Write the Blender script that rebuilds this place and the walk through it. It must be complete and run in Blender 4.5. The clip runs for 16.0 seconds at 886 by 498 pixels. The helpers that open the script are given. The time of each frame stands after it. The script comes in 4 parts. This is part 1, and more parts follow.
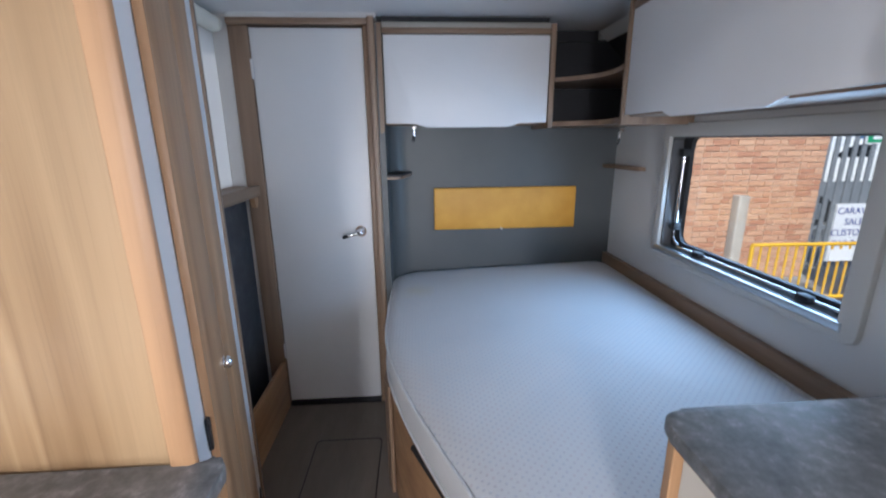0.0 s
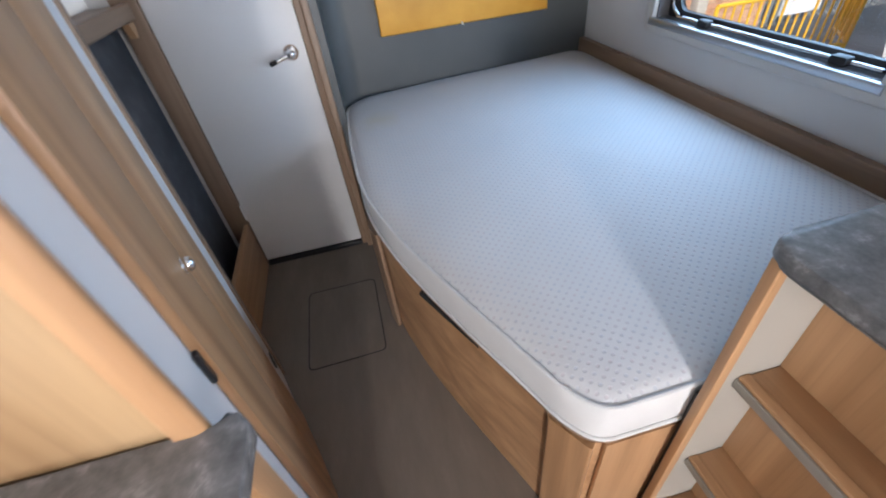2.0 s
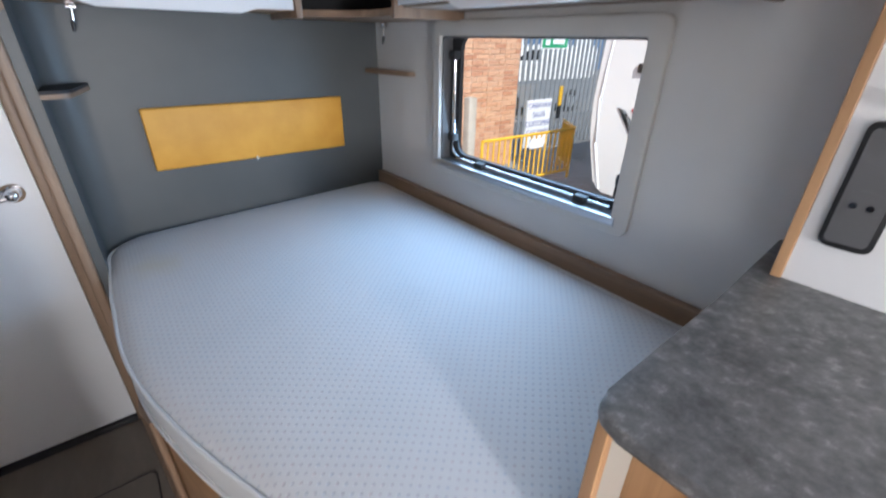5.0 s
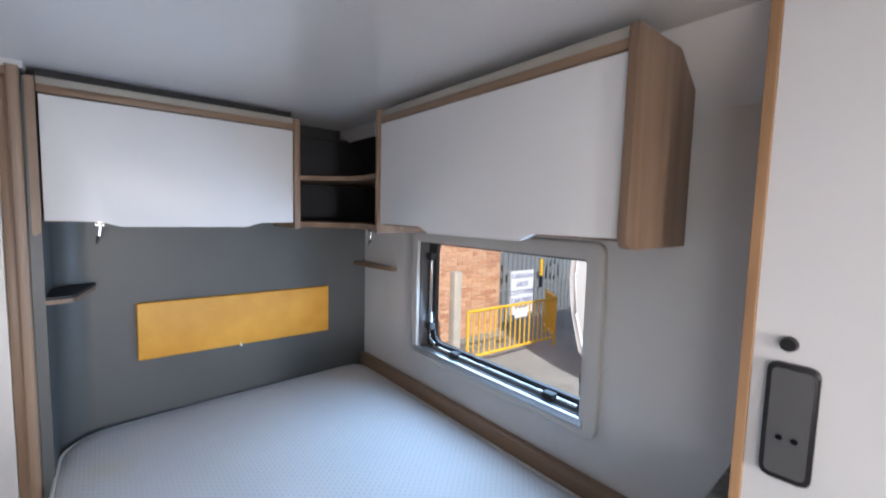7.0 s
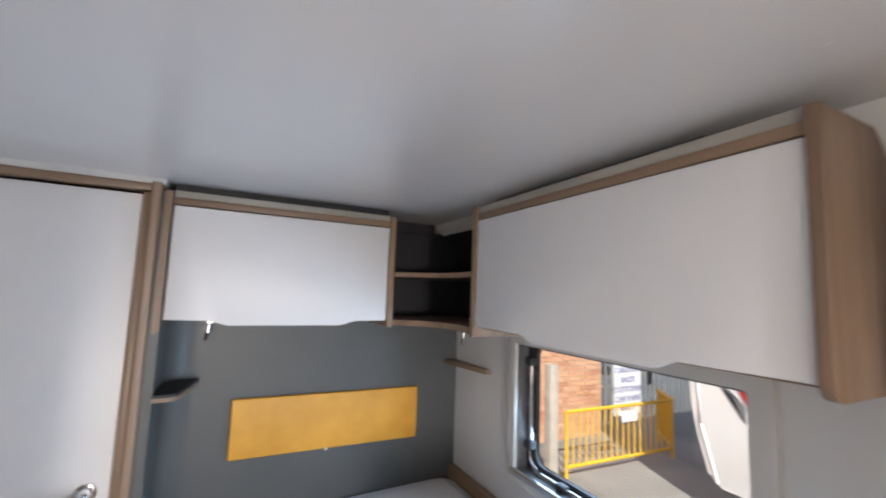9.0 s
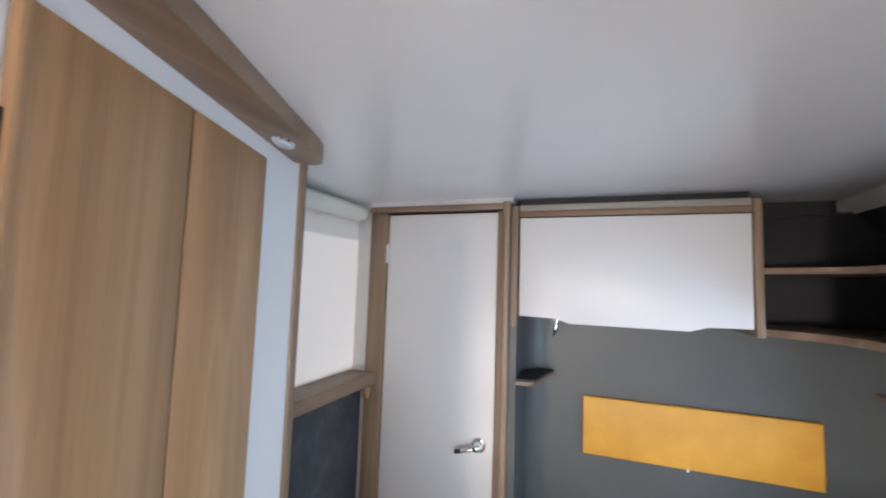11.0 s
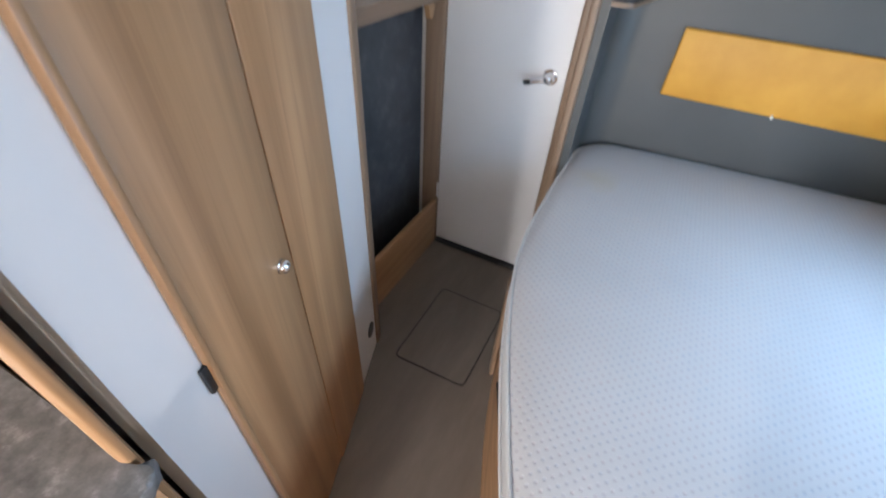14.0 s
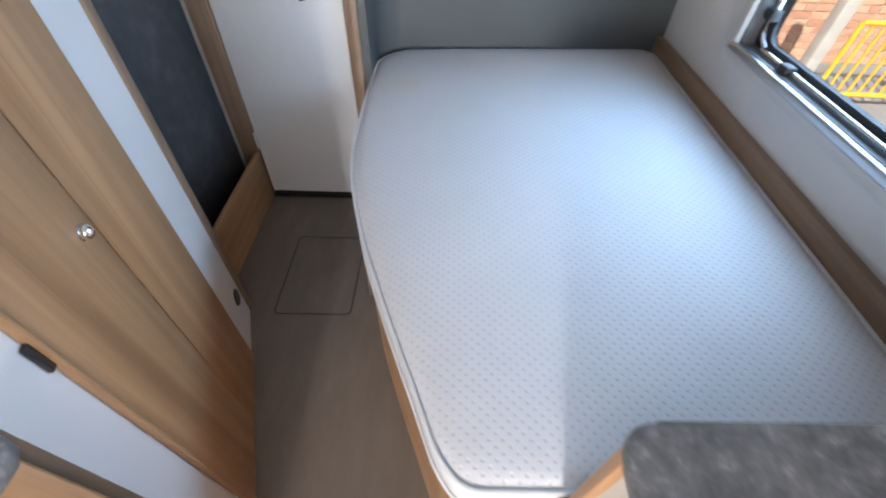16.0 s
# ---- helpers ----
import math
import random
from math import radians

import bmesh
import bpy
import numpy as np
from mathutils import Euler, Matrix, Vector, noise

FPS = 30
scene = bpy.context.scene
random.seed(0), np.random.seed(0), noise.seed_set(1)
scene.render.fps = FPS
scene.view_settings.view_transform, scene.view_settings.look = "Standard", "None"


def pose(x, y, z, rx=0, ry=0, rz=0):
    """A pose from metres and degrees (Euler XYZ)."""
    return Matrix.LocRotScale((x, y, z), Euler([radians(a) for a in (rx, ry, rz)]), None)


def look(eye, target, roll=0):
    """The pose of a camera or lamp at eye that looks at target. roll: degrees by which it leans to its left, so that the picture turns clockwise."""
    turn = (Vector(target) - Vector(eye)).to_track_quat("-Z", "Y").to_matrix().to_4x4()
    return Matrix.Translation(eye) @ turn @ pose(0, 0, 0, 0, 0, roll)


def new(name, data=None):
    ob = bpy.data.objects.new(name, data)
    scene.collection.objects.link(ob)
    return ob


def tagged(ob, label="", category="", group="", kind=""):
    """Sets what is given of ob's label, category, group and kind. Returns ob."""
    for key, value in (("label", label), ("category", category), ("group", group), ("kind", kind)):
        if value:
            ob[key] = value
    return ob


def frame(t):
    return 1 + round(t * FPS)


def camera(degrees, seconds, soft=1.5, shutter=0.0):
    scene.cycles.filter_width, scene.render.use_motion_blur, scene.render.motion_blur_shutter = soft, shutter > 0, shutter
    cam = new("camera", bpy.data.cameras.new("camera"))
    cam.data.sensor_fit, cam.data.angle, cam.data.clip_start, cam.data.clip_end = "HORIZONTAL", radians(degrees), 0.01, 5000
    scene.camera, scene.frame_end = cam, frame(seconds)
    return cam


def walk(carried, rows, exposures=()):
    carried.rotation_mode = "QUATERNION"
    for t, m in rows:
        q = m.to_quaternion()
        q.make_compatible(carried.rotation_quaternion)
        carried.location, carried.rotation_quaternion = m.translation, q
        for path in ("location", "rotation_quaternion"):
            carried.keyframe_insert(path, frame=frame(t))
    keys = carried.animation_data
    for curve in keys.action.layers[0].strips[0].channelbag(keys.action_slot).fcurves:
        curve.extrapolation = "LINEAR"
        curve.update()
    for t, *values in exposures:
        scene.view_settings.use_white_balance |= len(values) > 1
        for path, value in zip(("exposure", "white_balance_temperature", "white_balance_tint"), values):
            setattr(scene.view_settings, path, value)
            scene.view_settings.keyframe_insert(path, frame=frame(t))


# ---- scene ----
cam = camera(93.8, 16.0, soft=1.9, shutter=0.5)
PATH = [
    (0, (0.104, 0.081, 1.354), (0.223, 2.012, 0.848), -0.6),
    (0.5, (0.044, 0.099, 1.332), (0.252, 1.967, 0.65), -2.1),
    (1, (-0.027, 0.154, 1.328), (0.251, 1.897, 0.387), -3.2),
    (1.5, (-0.028, 0.213, 1.316), (0.242, 1.831, 0.172), -5.3),
    (2, (0.016, 0.302, 1.31), (0.262, 1.819, 0.029), -7.7),
    (2.5, (0.088, 0.352, 1.323), (0.34, 1.792, -0.043), -9.6),
    (3, (0.107, 0.392, 1.321), (0.482, 1.78, -0.069), -8.9),
    (3.5, (0.097, 0.448, 1.319), (0.65, 1.804, -0.044), -6.8),
    (4, (0.099, 0.466, 1.312), (0.867, 1.816, 0.052), -3.6),
    (4.5, (0.094, 0.452, 1.317), (1.066, 1.816, 0.224), -0.7),
    (5, (0.093, 0.424, 1.343), (1.209, 1.821, 0.446), 1.1),
    (5.2, (0.097, 0.411, 1.353), (1.252, 1.828, 0.54), 1.3),
    (7.3, (0.122, 0.338, 1.499), (1.357, 1.91, 1.424), 1.7),
    (7.5, (0.149, 0.329, 1.51), (1.36, 1.921, 1.493), 1.9),
    (8, (0.161, 0.321, 1.533), (1.327, 1.942, 1.626), 1.9),
    (8.5, (0.163, 0.402, 1.549), (1.258, 2.066, 1.722), 2.0),
    (9, (0.158, 0.474, 1.55), (1.054, 2.25, 1.757), 2.1),
    (9.5, (0.188, 0.516, 1.542), (0.681, 2.443, 1.755), 2.0),
    (10, (0.244, 0.523, 1.549), (0.245, 2.513, 1.752), 1.6),
    (10.2, (0.257, 0.515, 1.549), (0.069, 2.496, 1.756), 1.3),
    (12.5, (0.23, 0.468, 1.522), (-0.82, 2.13, 1.151), 3.9),
    (13, (0.217, 0.491, 1.497), (-0.758, 2.079, 0.769), 4.8),
    (13.5, (0.195, 0.513, 1.474), (-0.634, 1.99, 0.411), 4.7),
    (14, (0.165, 0.533, 1.429), (-0.467, 1.897, 0.11), 4.0),
    (14.5, (0.126, 0.566, 1.402), (-0.291, 1.841, -0.081), 3.1),
    (15, (0.119, 0.592, 1.411), (-0.095, 1.824, -0.15), 3.8),
    (15.5, (0.166, 0.553, 1.415), (0.097, 1.81, -0.139), 2.9),
    (16, (0.259, 0.429, 1.39), (0.273, 1.786, -0.079), 2.2),
]
walk(cam, [(t, look(eye, target, roll)) for t, eye, target, roll in PATH], exposures=[(0.0, 0.05, 5800, 11), (1.5, 0.22, 6000, 12), (3.0, 0.55, 6450, 11), (5.0, 0.40, 6100, 11), (7.5, 0.36, 6350, 13), (9.5, 0.5, 6750, 13), (12.5, 0.62, 6600, 13), (14.5, 0.63, 6350, 11), (16.0, 0.70, 6250, 11)])

# ---- world, sun and window light ----
world = bpy.data.worlds.new("sky")
scene.world = world
world.use_nodes = True
wn = world.node_tree
sky = wn.nodes.new("ShaderNodeTexSky")
sky.sky_type = "NISHITA"
sky.sun_disc = False
sky.sun_elevation = radians(42)
sky.sun_rotation = radians(205)
sky.altitude = 60
wn.links.new(sky.outputs[0], wn.nodes["Background"].inputs[0])
wn.nodes["Background"].inputs[1].default_value = 0.15

sun = new("sun", bpy.data.lights.new("sun", "SUN"))
sun.data.energy = 5.0
sun.data.angle = radians(0.6)
sun.data.color = (1.0, 0.95, 0.87)
sun.matrix_world = look((-3.0, -6.4, 6.4), (0, 0, 0))


def window_light(name, at, toward, sx, sy, watts, colour, spread=180):
    lamp = new(name, bpy.data.lights.new(name, "AREA"))
    lamp.data.shape = "RECTANGLE"
    lamp.data.size, lamp.data.size_y = sx, sy
    lamp.data.energy = watts
    lamp.data.color = colour
    lamp.data.spread = radians(spread)
    lamp.matrix_world = look(at, toward)
    return lamp


window_light("front_window_light", (-0.18, -3.56, 1.30), (-0.10, 0, 1.10), 0.44, 0.62, 122, (1.0, 0.965, 0.93))
window_light("kitchen_window_light", (-0.72, -0.62, 1.28), (1, -0.72, 0.85), 0.80, 0.45, 7, (1.0, 0.95, 0.88))
window_light("lounge_window_light", (1.17, -1.5, 1.25), (-1, -1.7, 1.3), 0.90, 0.50, 42, (1.0, 0.98, 0.96))
window_light("bed_window_light", (1.225, 1.41, 1.12), (0.10, 1.36, 0.90), 0.78, 0.40, 6.2, (0.46, 0.71, 1.0), 145)

# ---- materials ----


def material(name):
    m = bpy.data.materials.new(name)
    m.use_nodes = True
    nt = m.node_tree
    return m, nt, nt.nodes["Principled BSDF"]


def node(nt, kind, **values):
    n = nt.nodes.new(kind)
    for key, value in values.items():
        if key in n.inputs:
            n.inputs[key].default_value = value
    return n


def ramp(nt, fac, *stops):
    r = nt.nodes.new("ShaderNodeValToRGB")
    els = r.color_ramp.elements
    while len(els) < len(stops):
        els.new(0.5)
    for e, (p, c) in zip(els, stops):
        e.position, e.color = p, (*c, 1)
    nt.links.new(fac, r.inputs[0])
    return r.outputs[0]


def coords(nt, scale=(1, 1, 1), turn=(0, 0, 0)):
    tc = nt.nodes.new("ShaderNodeTexCoord")
    mp = nt.nodes.new("ShaderNodeMapping")
    mp.inputs["Scale"].default_value = scale
    mp.inputs["Rotation"].default_value = turn
    nt.links.new(tc.outputs["Object"], mp.inputs[0])
    return mp.outputs[0]


def noise_tex(nt, vec, scale, detail=4.0, rough=0.55):
    n = node(nt, "ShaderNodeTexNoise", Scale=scale, Detail=detail, Roughness=rough)
    nt.links.new(vec, n.inputs["Vector"])
    return n.outputs["Fac"]


def bump(nt, bsdf, height, strength=0.2, distance=0.002):
    b = node(nt, "ShaderNodeBump", Strength=strength, Distance=distance)
    nt.links.new(height, b.inputs["Height"])
    nt.links.new(b.outputs[0], bsdf.inputs["Normal"])


def mixed(nt, a, b, fac):
    m = nt.nodes.new("ShaderNodeMix")
    m.data_type = "RGBA"
    for v, i in ((a, 6), (b, 7), (fac, 0)):
        if hasattr(v, "is_output"):
            nt.links.new(v, m.inputs[i])
        else:
            m.inputs[i].default_value = (*v, 1) if i else v
    return m.outputs[2]


def paint(name, colour, rough=0.45, vary=0.06, scale=3.0, grain=60.0, relief=0.08, metal=0.0):
    """Painted or moulded surface: soft blotches and fine orange-peel."""
    m, nt, b = material(name)
    v = coords(nt)
    lo = tuple(c * (1 - vary) for c in colour)
    hi = tuple(min(1, c * (1 + vary)) for c in colour)
    nt.links.new(ramp(nt, noise_tex(nt, v, scale), (0.3, lo), (0.7, hi)), b.inputs["Base Color"])
    rr = node(nt, "ShaderNodeMapRange", **{"To Min": max(0.02, rough - 0.08), "To Max": rough + 0.08})
    nt.links.new(noise_tex(nt, v, scale * 4), rr.inputs["Value"])
    nt.links.new(rr.outputs[0], b.inputs["Roughness"])
    b.inputs["Metallic"].default_value = metal
    bump(nt, b, noise_tex(nt, v, grain), relief, 0.001)
    return m


def wood(name, along, dark, mid, light, rough=0.42, figure=0.40):
    """Wood-grain laminate, the grain running along one axis."""
    m, nt, b = material(name)
    s = [1.0, 1.0, 1.0]
    s["xyz".index(along)] = 0.045
    v = coords(nt, s)
    bn = node(nt, "ShaderNodeTexNoise", Scale=7.0, Detail=2.0, Roughness=0.45, Distortion=0.9)
    nt.links.new(v, bn.inputs["Vector"])
    broad = bn.outputs["Fac"]
    wv = nt.nodes.new("ShaderNodeTexNoise")
    wv.inputs["Scale"].default_value = 10.0
    wv.inputs["Detail"].default_value = 6.0
    wv.inputs["Distortion"].default_value = 1.6
    nt.links.new(v, wv.inputs["Vector"])
    s2 = [1.0, 1.0, 1.0]
    s2["xyz".index(along)] = 0.02
    fine = noise_tex(nt, coords(nt, s2), 260.0, 3.0, 0.6)
    body = ramp(nt, broad, (0.38, dark), (0.46, mid), (0.50, light), (0.56, tuple(0.5 * (p + q) for p, q in zip(dark, mid))), (0.64, light))
    streak = ramp(nt, wv.outputs["Fac"], (0.36, tuple(c * 0.90 for c in dark)), (0.47, mid), (0.60, tuple(c * 1.08 for c in light)))
    c1 = mixed(nt, body, streak, figure)
    pores = ramp(nt, fine, (0.35, tuple(c * 0.70 for c in dark)), (0.5, mid))
    nt.links.new(mixed(nt, c1, pores, 0.15), b.inputs["Base Color"])
    b.inputs["Roughness"].default_value = rough
    bump(nt, b, fine, 0.10, 0.0006)
    return m


OAK = ((0.300, 0.164, 0.079), (0.405, 0.229, 0.114), (0.500, 0.297, 0.155))
wood_z = wood("oak_laminate_upright", "z", *OAK)
wood_x = wood("oak_laminate_along_x", "x", *OAK)
wood_y = wood("oak_laminate_along_y", "y", *OAK)
bold_oak = wood("bold_grained_oak_laminate", "z", (0.165, 0.090, 0.040), (0.275, 0.166, 0.080), (0.390, 0.258, 0.138), figure=0.25)
TRIM = ((0.17, 0.105, 0.066), (0.23, 0.150, 0.098), (0.29, 0.195, 0.130))
trim_z = wood("walnut_trim_upright", "z", *TRIM)
trim_x = wood("walnut_trim_along_x", "x", *TRIM)
trim_y = wood("walnut_trim_along_y", "y", *TRIM)
white = paint("white_laminate", (0.74, 0.74, 0.75), 0.38, 0.025, 2.0, 90, 0.05)
ceiling_white = paint("ceiling_vinyl", (0.77, 0.765, 0.77), 0.24, 0.02, 1.2, 240, 0.02)
wall_white = paint("wall_vinyl", (0.62, 0.615, 0.61), 0.45, 0.04, 2.4, 160, 0.14)
beige = paint("window_surround_plastic", (0.56, 0.55, 0.53), 0.42, 0.03, 4.0, 120, 0.08)
inner_grey = paint("cabinet_inner_laminate", (0.37, 0.35, 0.31), 0.5, 0.04, 4.0, 120, 0.05)
grey_plastic = paint("dark_grey_plastic", (0.11, 0.11, 0.115), 0.4, 0.08, 6.0, 120, 0.05)
black = paint("black_plastic", (0.018, 0.018, 0.02), 0.35, 0.2, 8.0, 120, 0.08)
rubber = paint("rubber_seal", (0.02, 0.02, 0.022), 0.6, 0.2, 10.0, 120, 0.1)
glass_black = paint("black_glass", (0.008, 0.010, 0.016), 0.08, 0.2, 4.0, 60, 0.0)
chrome = paint("chrome", (0.82, 0.82, 0.84), 0.09, 0.05, 8.0, 60, 0.02, 1.0)
steel = paint("brushed_steel", (0.66, 0.65, 0.63), 0.24, 0.06, 6.0, 200, 0.06, 1.0)
alu = paint("aluminium_profile", (0.60, 0.62, 0.65), 0.34, 0.05, 8.0, 120, 0.04, 1.0)
cream = paint("cream_plastic", (0.70, 0.68, 0.60), 0.45, 0.03, 4.0, 120, 0.05)
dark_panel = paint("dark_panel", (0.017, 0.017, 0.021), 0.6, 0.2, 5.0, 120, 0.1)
lens_white = paint("lamp_lens", (0.82, 0.82, 0.80), 0.25, 0.02, 5.0, 60, 0.02)

# grey leather-look board behind the bed
grey_board, nt, b = material("grey_leather_board")
v = coords(nt)
nt.links.new(ramp(nt, noise_tex(nt, v, 2.2), (0.3, (0.072, 0.078, 0.080)), (0.7, (0.092, 0.098, 0.100))), b.inputs["Base Color"])
b.inputs["Roughness"].default_value = 0.42
vor = node(nt, "ShaderNodeTexVoronoi", Scale=420.0)
nt.links.new(v, vor.inputs["Vector"])
bump(nt, b, vor.outputs["Distance"], 0.18, 0.0008)

# mustard cloth of the headboard pad
mustard, nt, b = material("mustard_leathercloth")
v = coords(nt)
nt.links.new(ramp(nt, noise_tex(nt, v, 7.0, 6.0), (0.3, (0.62, 0.295, 0.032)), (0.7, (0.74, 0.385, 0.055))), b.inputs["Base Color"])
b.inputs["Roughness"].default_value = 0.5
bump(nt, b, noise_tex(nt, v, 320.0, 3.0), 0.2, 0.001)

# dark stone-look laminate of worktops and table
stone, nt, b = material("dark_stone_laminate")
v = coords(nt)
blotch = noise_tex(nt, v, 50.0, 9.0, 0.66)
cloud = noise_tex(nt, v, 9.0, 5.0, 0.6)
base = ramp(nt, blotch, (0.34, (0.055, 0.056, 0.060)), (0.47, (0.125, 0.127, 0.131)), (0.58, (0.20, 0.20, 0.205)), (0.68, (0.40, 0.40, 0.40)))
soft = ramp(nt, cloud, (0.38, (0.10, 0.102, 0.106)), (0.62, (0.21, 0.212, 0.216)))
fleck = ramp(nt, noise_tex(nt, v, 190.0, 2.0), (0.72, (0, 0, 0)), (0.80, (0.6, 0.6, 0.6)))
nt.links.new(mixed(nt, mixed(nt, base, soft, 0.42), (0.30, 0.30, 0.30), fleck), b.inputs["Base Color"])
b.inputs["Roughness"].default_value = 0.40
bump(nt, b, blotch, 0.22, 0.0012)

# smoother stone laminate copy, darkened to put the stored table's shade in its colour
shaded_stone, nt, b = material("shaded_stone_laminate")
v = coords(nt)
nt.links.new(ramp(nt, noise_tex(nt, v, 11.0, 7.0, 0.62), (0.32, (0.030, 0.033, 0.039)), (0.52, (0.046, 0.050, 0.058)), (0.70, (0.080, 0.085, 0.094))), b.inputs["Base Color"])
b.inputs["Roughness"].default_value = 0.5
bump(nt, b, noise_tex(nt, v, 120.0), 0.1, 0.0008)

# vinyl floor
vinyl, nt, b = material("grey_brown_vinyl")
v = coords(nt, (1, 0.25, 1))
nt.links.new(ramp(nt, noise_tex(nt, v, 14.0, 8.0, 0.65), (0.3, (0.162, 0.131, 0.104)), (0.55, (0.190, 0.156, 0.125)), (0.75, (0.220, 0.184, 0.150))), b.inputs["Base Color"])
b.inputs["Roughness"].default_value = 0.48
bump(nt, b, noise_tex(nt, coords(nt), 180.0), 0.15, 0.001)

# knitted mattress cover with staggered dimples
ticking, nt, b = material("mattress_ticking")
v = coords(nt)
sep = nt.nodes.new("ShaderNodeSeparateXYZ")
nt.links.new(v, sep.inputs[0])


def math_node(nt, op, a, c):
    n = nt.nodes.new("ShaderNodeMath")
    n.operation = op
    for i, q in enumerate((a, c)):
        if hasattr(q, "is_output"):
            nt.links.new(q, n.inputs[i])
        else:
            n.inputs[i].default_value = q
    return n.outputs[0]


K = 2 * math.pi / 0.0245
sx = math_node(nt, "COSINE", math_node(nt, "MULTIPLY", sep.outputs[0], K), 0)
sy = math_node(nt, "COSINE", math_node(nt, "MULTIPLY", sep.outputs[1], K * 1.15), 0)
dots = math_node(nt, "MULTIPLY", sx, sy)
dot_mask = ramp(nt, dots, (0.42, (0, 0, 0)), (0.85, (1, 1, 1)))
cloth = ramp(nt, noise_tex(nt, v, 2.5), (0.3, (0.60, 0.61, 0.635)), (0.7, (0.65, 0.66, 0.685)))
dotcol = ramp(nt, noise_tex(nt, v, 40.0), (0.4, (0.515, 0.548, 0.61)), (0.6, (0.578, 0.543, 0.575)))
c = mixed(nt, cloth, dotcol, dot_mask)
stain_d = nt.nodes.new("ShaderNodeVectorMath")
stain_d.operation = "DISTANCE"
nt.links.new(v, stain_d.inputs[0])
stain_d.inputs[1].default_value = (-0.45, 0.56, 0.15)
wob = math_node(nt, "MULTIPLY", noise_tex(nt, v, 14.0), 0.12)
stain = ramp(nt, math_node(nt, "ADD", stain_d.outputs["Value"], wob), (0.08, (0.55, 0.55, 0.55)), (0.16, (0, 0, 0)))
nt.links.new(mixed(nt, c, (0.60, 0.57, 0.47), stain), b.inputs["Base Color"])
b.inputs["Roughness"].default_value = 0.85
inv = math_node(nt, "SUBTRACT", 1.0, dot_mask)
bump(nt, b, inv, 0.35, 0.002)
knit = paint("mattress_border_knit", (0.66, 0.665, 0.67), 0.9, 0.05, 8.0, 400, 0.3)

# translucent roller blind
blind_cloth, nt, b = material("blind_cloth")
tl = node(nt, "ShaderNodeBsdfTranslucent", Color=(0.85, 0.84, 0.83, 1))
b.inputs["Base Color"].default_value = (0.80, 0.80, 0.79, 1)
b.inputs["Roughness"].default_value = 0.8
bump(nt, b, noise_tex(nt, coords(nt), 300.0), 0.15, 0.0006)
mx = node(nt, "ShaderNodeMixShader", Fac=0.55)
nt.links.new(b.outputs[0], mx.inputs[1])
nt.links.new(tl.outputs[0], mx.inputs[2])
nt.links.new(mx.outputs[0], nt.nodes["Material Output"].inputs[0])

# acrylic caravan window
acrylic, nt, b = material("acrylic_pane")
gl = node(nt, "ShaderNodeBsdfGlossy", Roughness=0.02)
tr = node(nt, "ShaderNodeBsdfTransparent", Color=(0.95, 0.97, 0.97, 1))
mx = node(nt, "ShaderNodeMixShader", Fac=0.04)
nt.links.new(tr.outputs[0], mx.inputs[1])
nt.links.new(gl.outputs[0], mx.inputs[2])
nt.links.new(mx.outputs[0], nt.nodes["Material Output"].inputs[0])

# outdoors
brick_mat, nt, b = material("red_brick")
oi = nt.nodes.new("ShaderNodeObjectInfo")
geo = nt.nodes.new("ShaderNodeNewGeometry")
rnd = math_node(nt, "FRACT", math_node(nt, "ADD", oi.outputs["Random"], geo.outputs["Random Per Island"]), 0)
bc = ramp(nt, rnd, (0.0, (0.46, 0.21, 0.125)), (0.30, (0.60, 0.33, 0.20)), (0.7, (0.68, 0.42, 0.27)), (1.0, (0.54, 0.30, 0.19)))
spots = ramp(nt, noise_tex(nt, coords(nt), 28.0, 6.0), (0.35, (0.28, 0.13, 0.08)), (0.7, (0.58, 0.34, 0.21)))
nt.links.new(mixed(nt, bc, spots, 0.35), b.inputs["Base Color"])
b.inputs["Roughness"].default_value = 0.9
bump(nt, b, noise_tex(nt, coords(nt), 90.0), 0.4, 0.004)
mortar = paint("mortar", (0.56, 0.45, 0.35), 0.95, 0.15, 12.0, 150, 0.3)
asphalt = paint("yard_concrete", (0.24, 0.23, 0.215), 0.9, 0.3, 0.7, 120, 0.4)
yellow_paint = paint("yellow_paint", (0.72, 0.42, 0.03), 0.4, 0.1, 6.0, 90, 0.1)
galv = paint("galvanised_steel", (0.20, 0.215, 0.235), 0.6, 0.15, 9.0, 60, 0.1, 0.1)
concrete = paint("concrete", (0.42, 0.38, 0.33), 0.9, 0.15, 6.0, 90, 0.3)
van_white = paint("white_body_panel", (0.80, 0.80, 0.80), 0.3, 0.02, 2.0, 60, 0.03)
sign_white = paint("sign_white", (0.74, 0.75, 0.78), 0.5, 0.03, 5.0, 60, 0.03)
sign_green = paint("sign_green", (0.02, 0.30, 0.13), 0.5, 0.05, 5.0, 60, 0.03)
ink_blue = paint("sign_ink_blue", (0.03, 0.05, 0.25), 0.5, 0.05, 5.0, 60, 0.03)
red_paint = paint("red_paint", (0.45, 0.03, 0.03), 0.4, 0.1, 5.0, 60, 0.03)
far_blue = paint("far_panel_blue", (0.06, 0.13, 0.26), 0.5, 0.1, 2.0, 60, 0.03)

# ---- mesh helpers ----


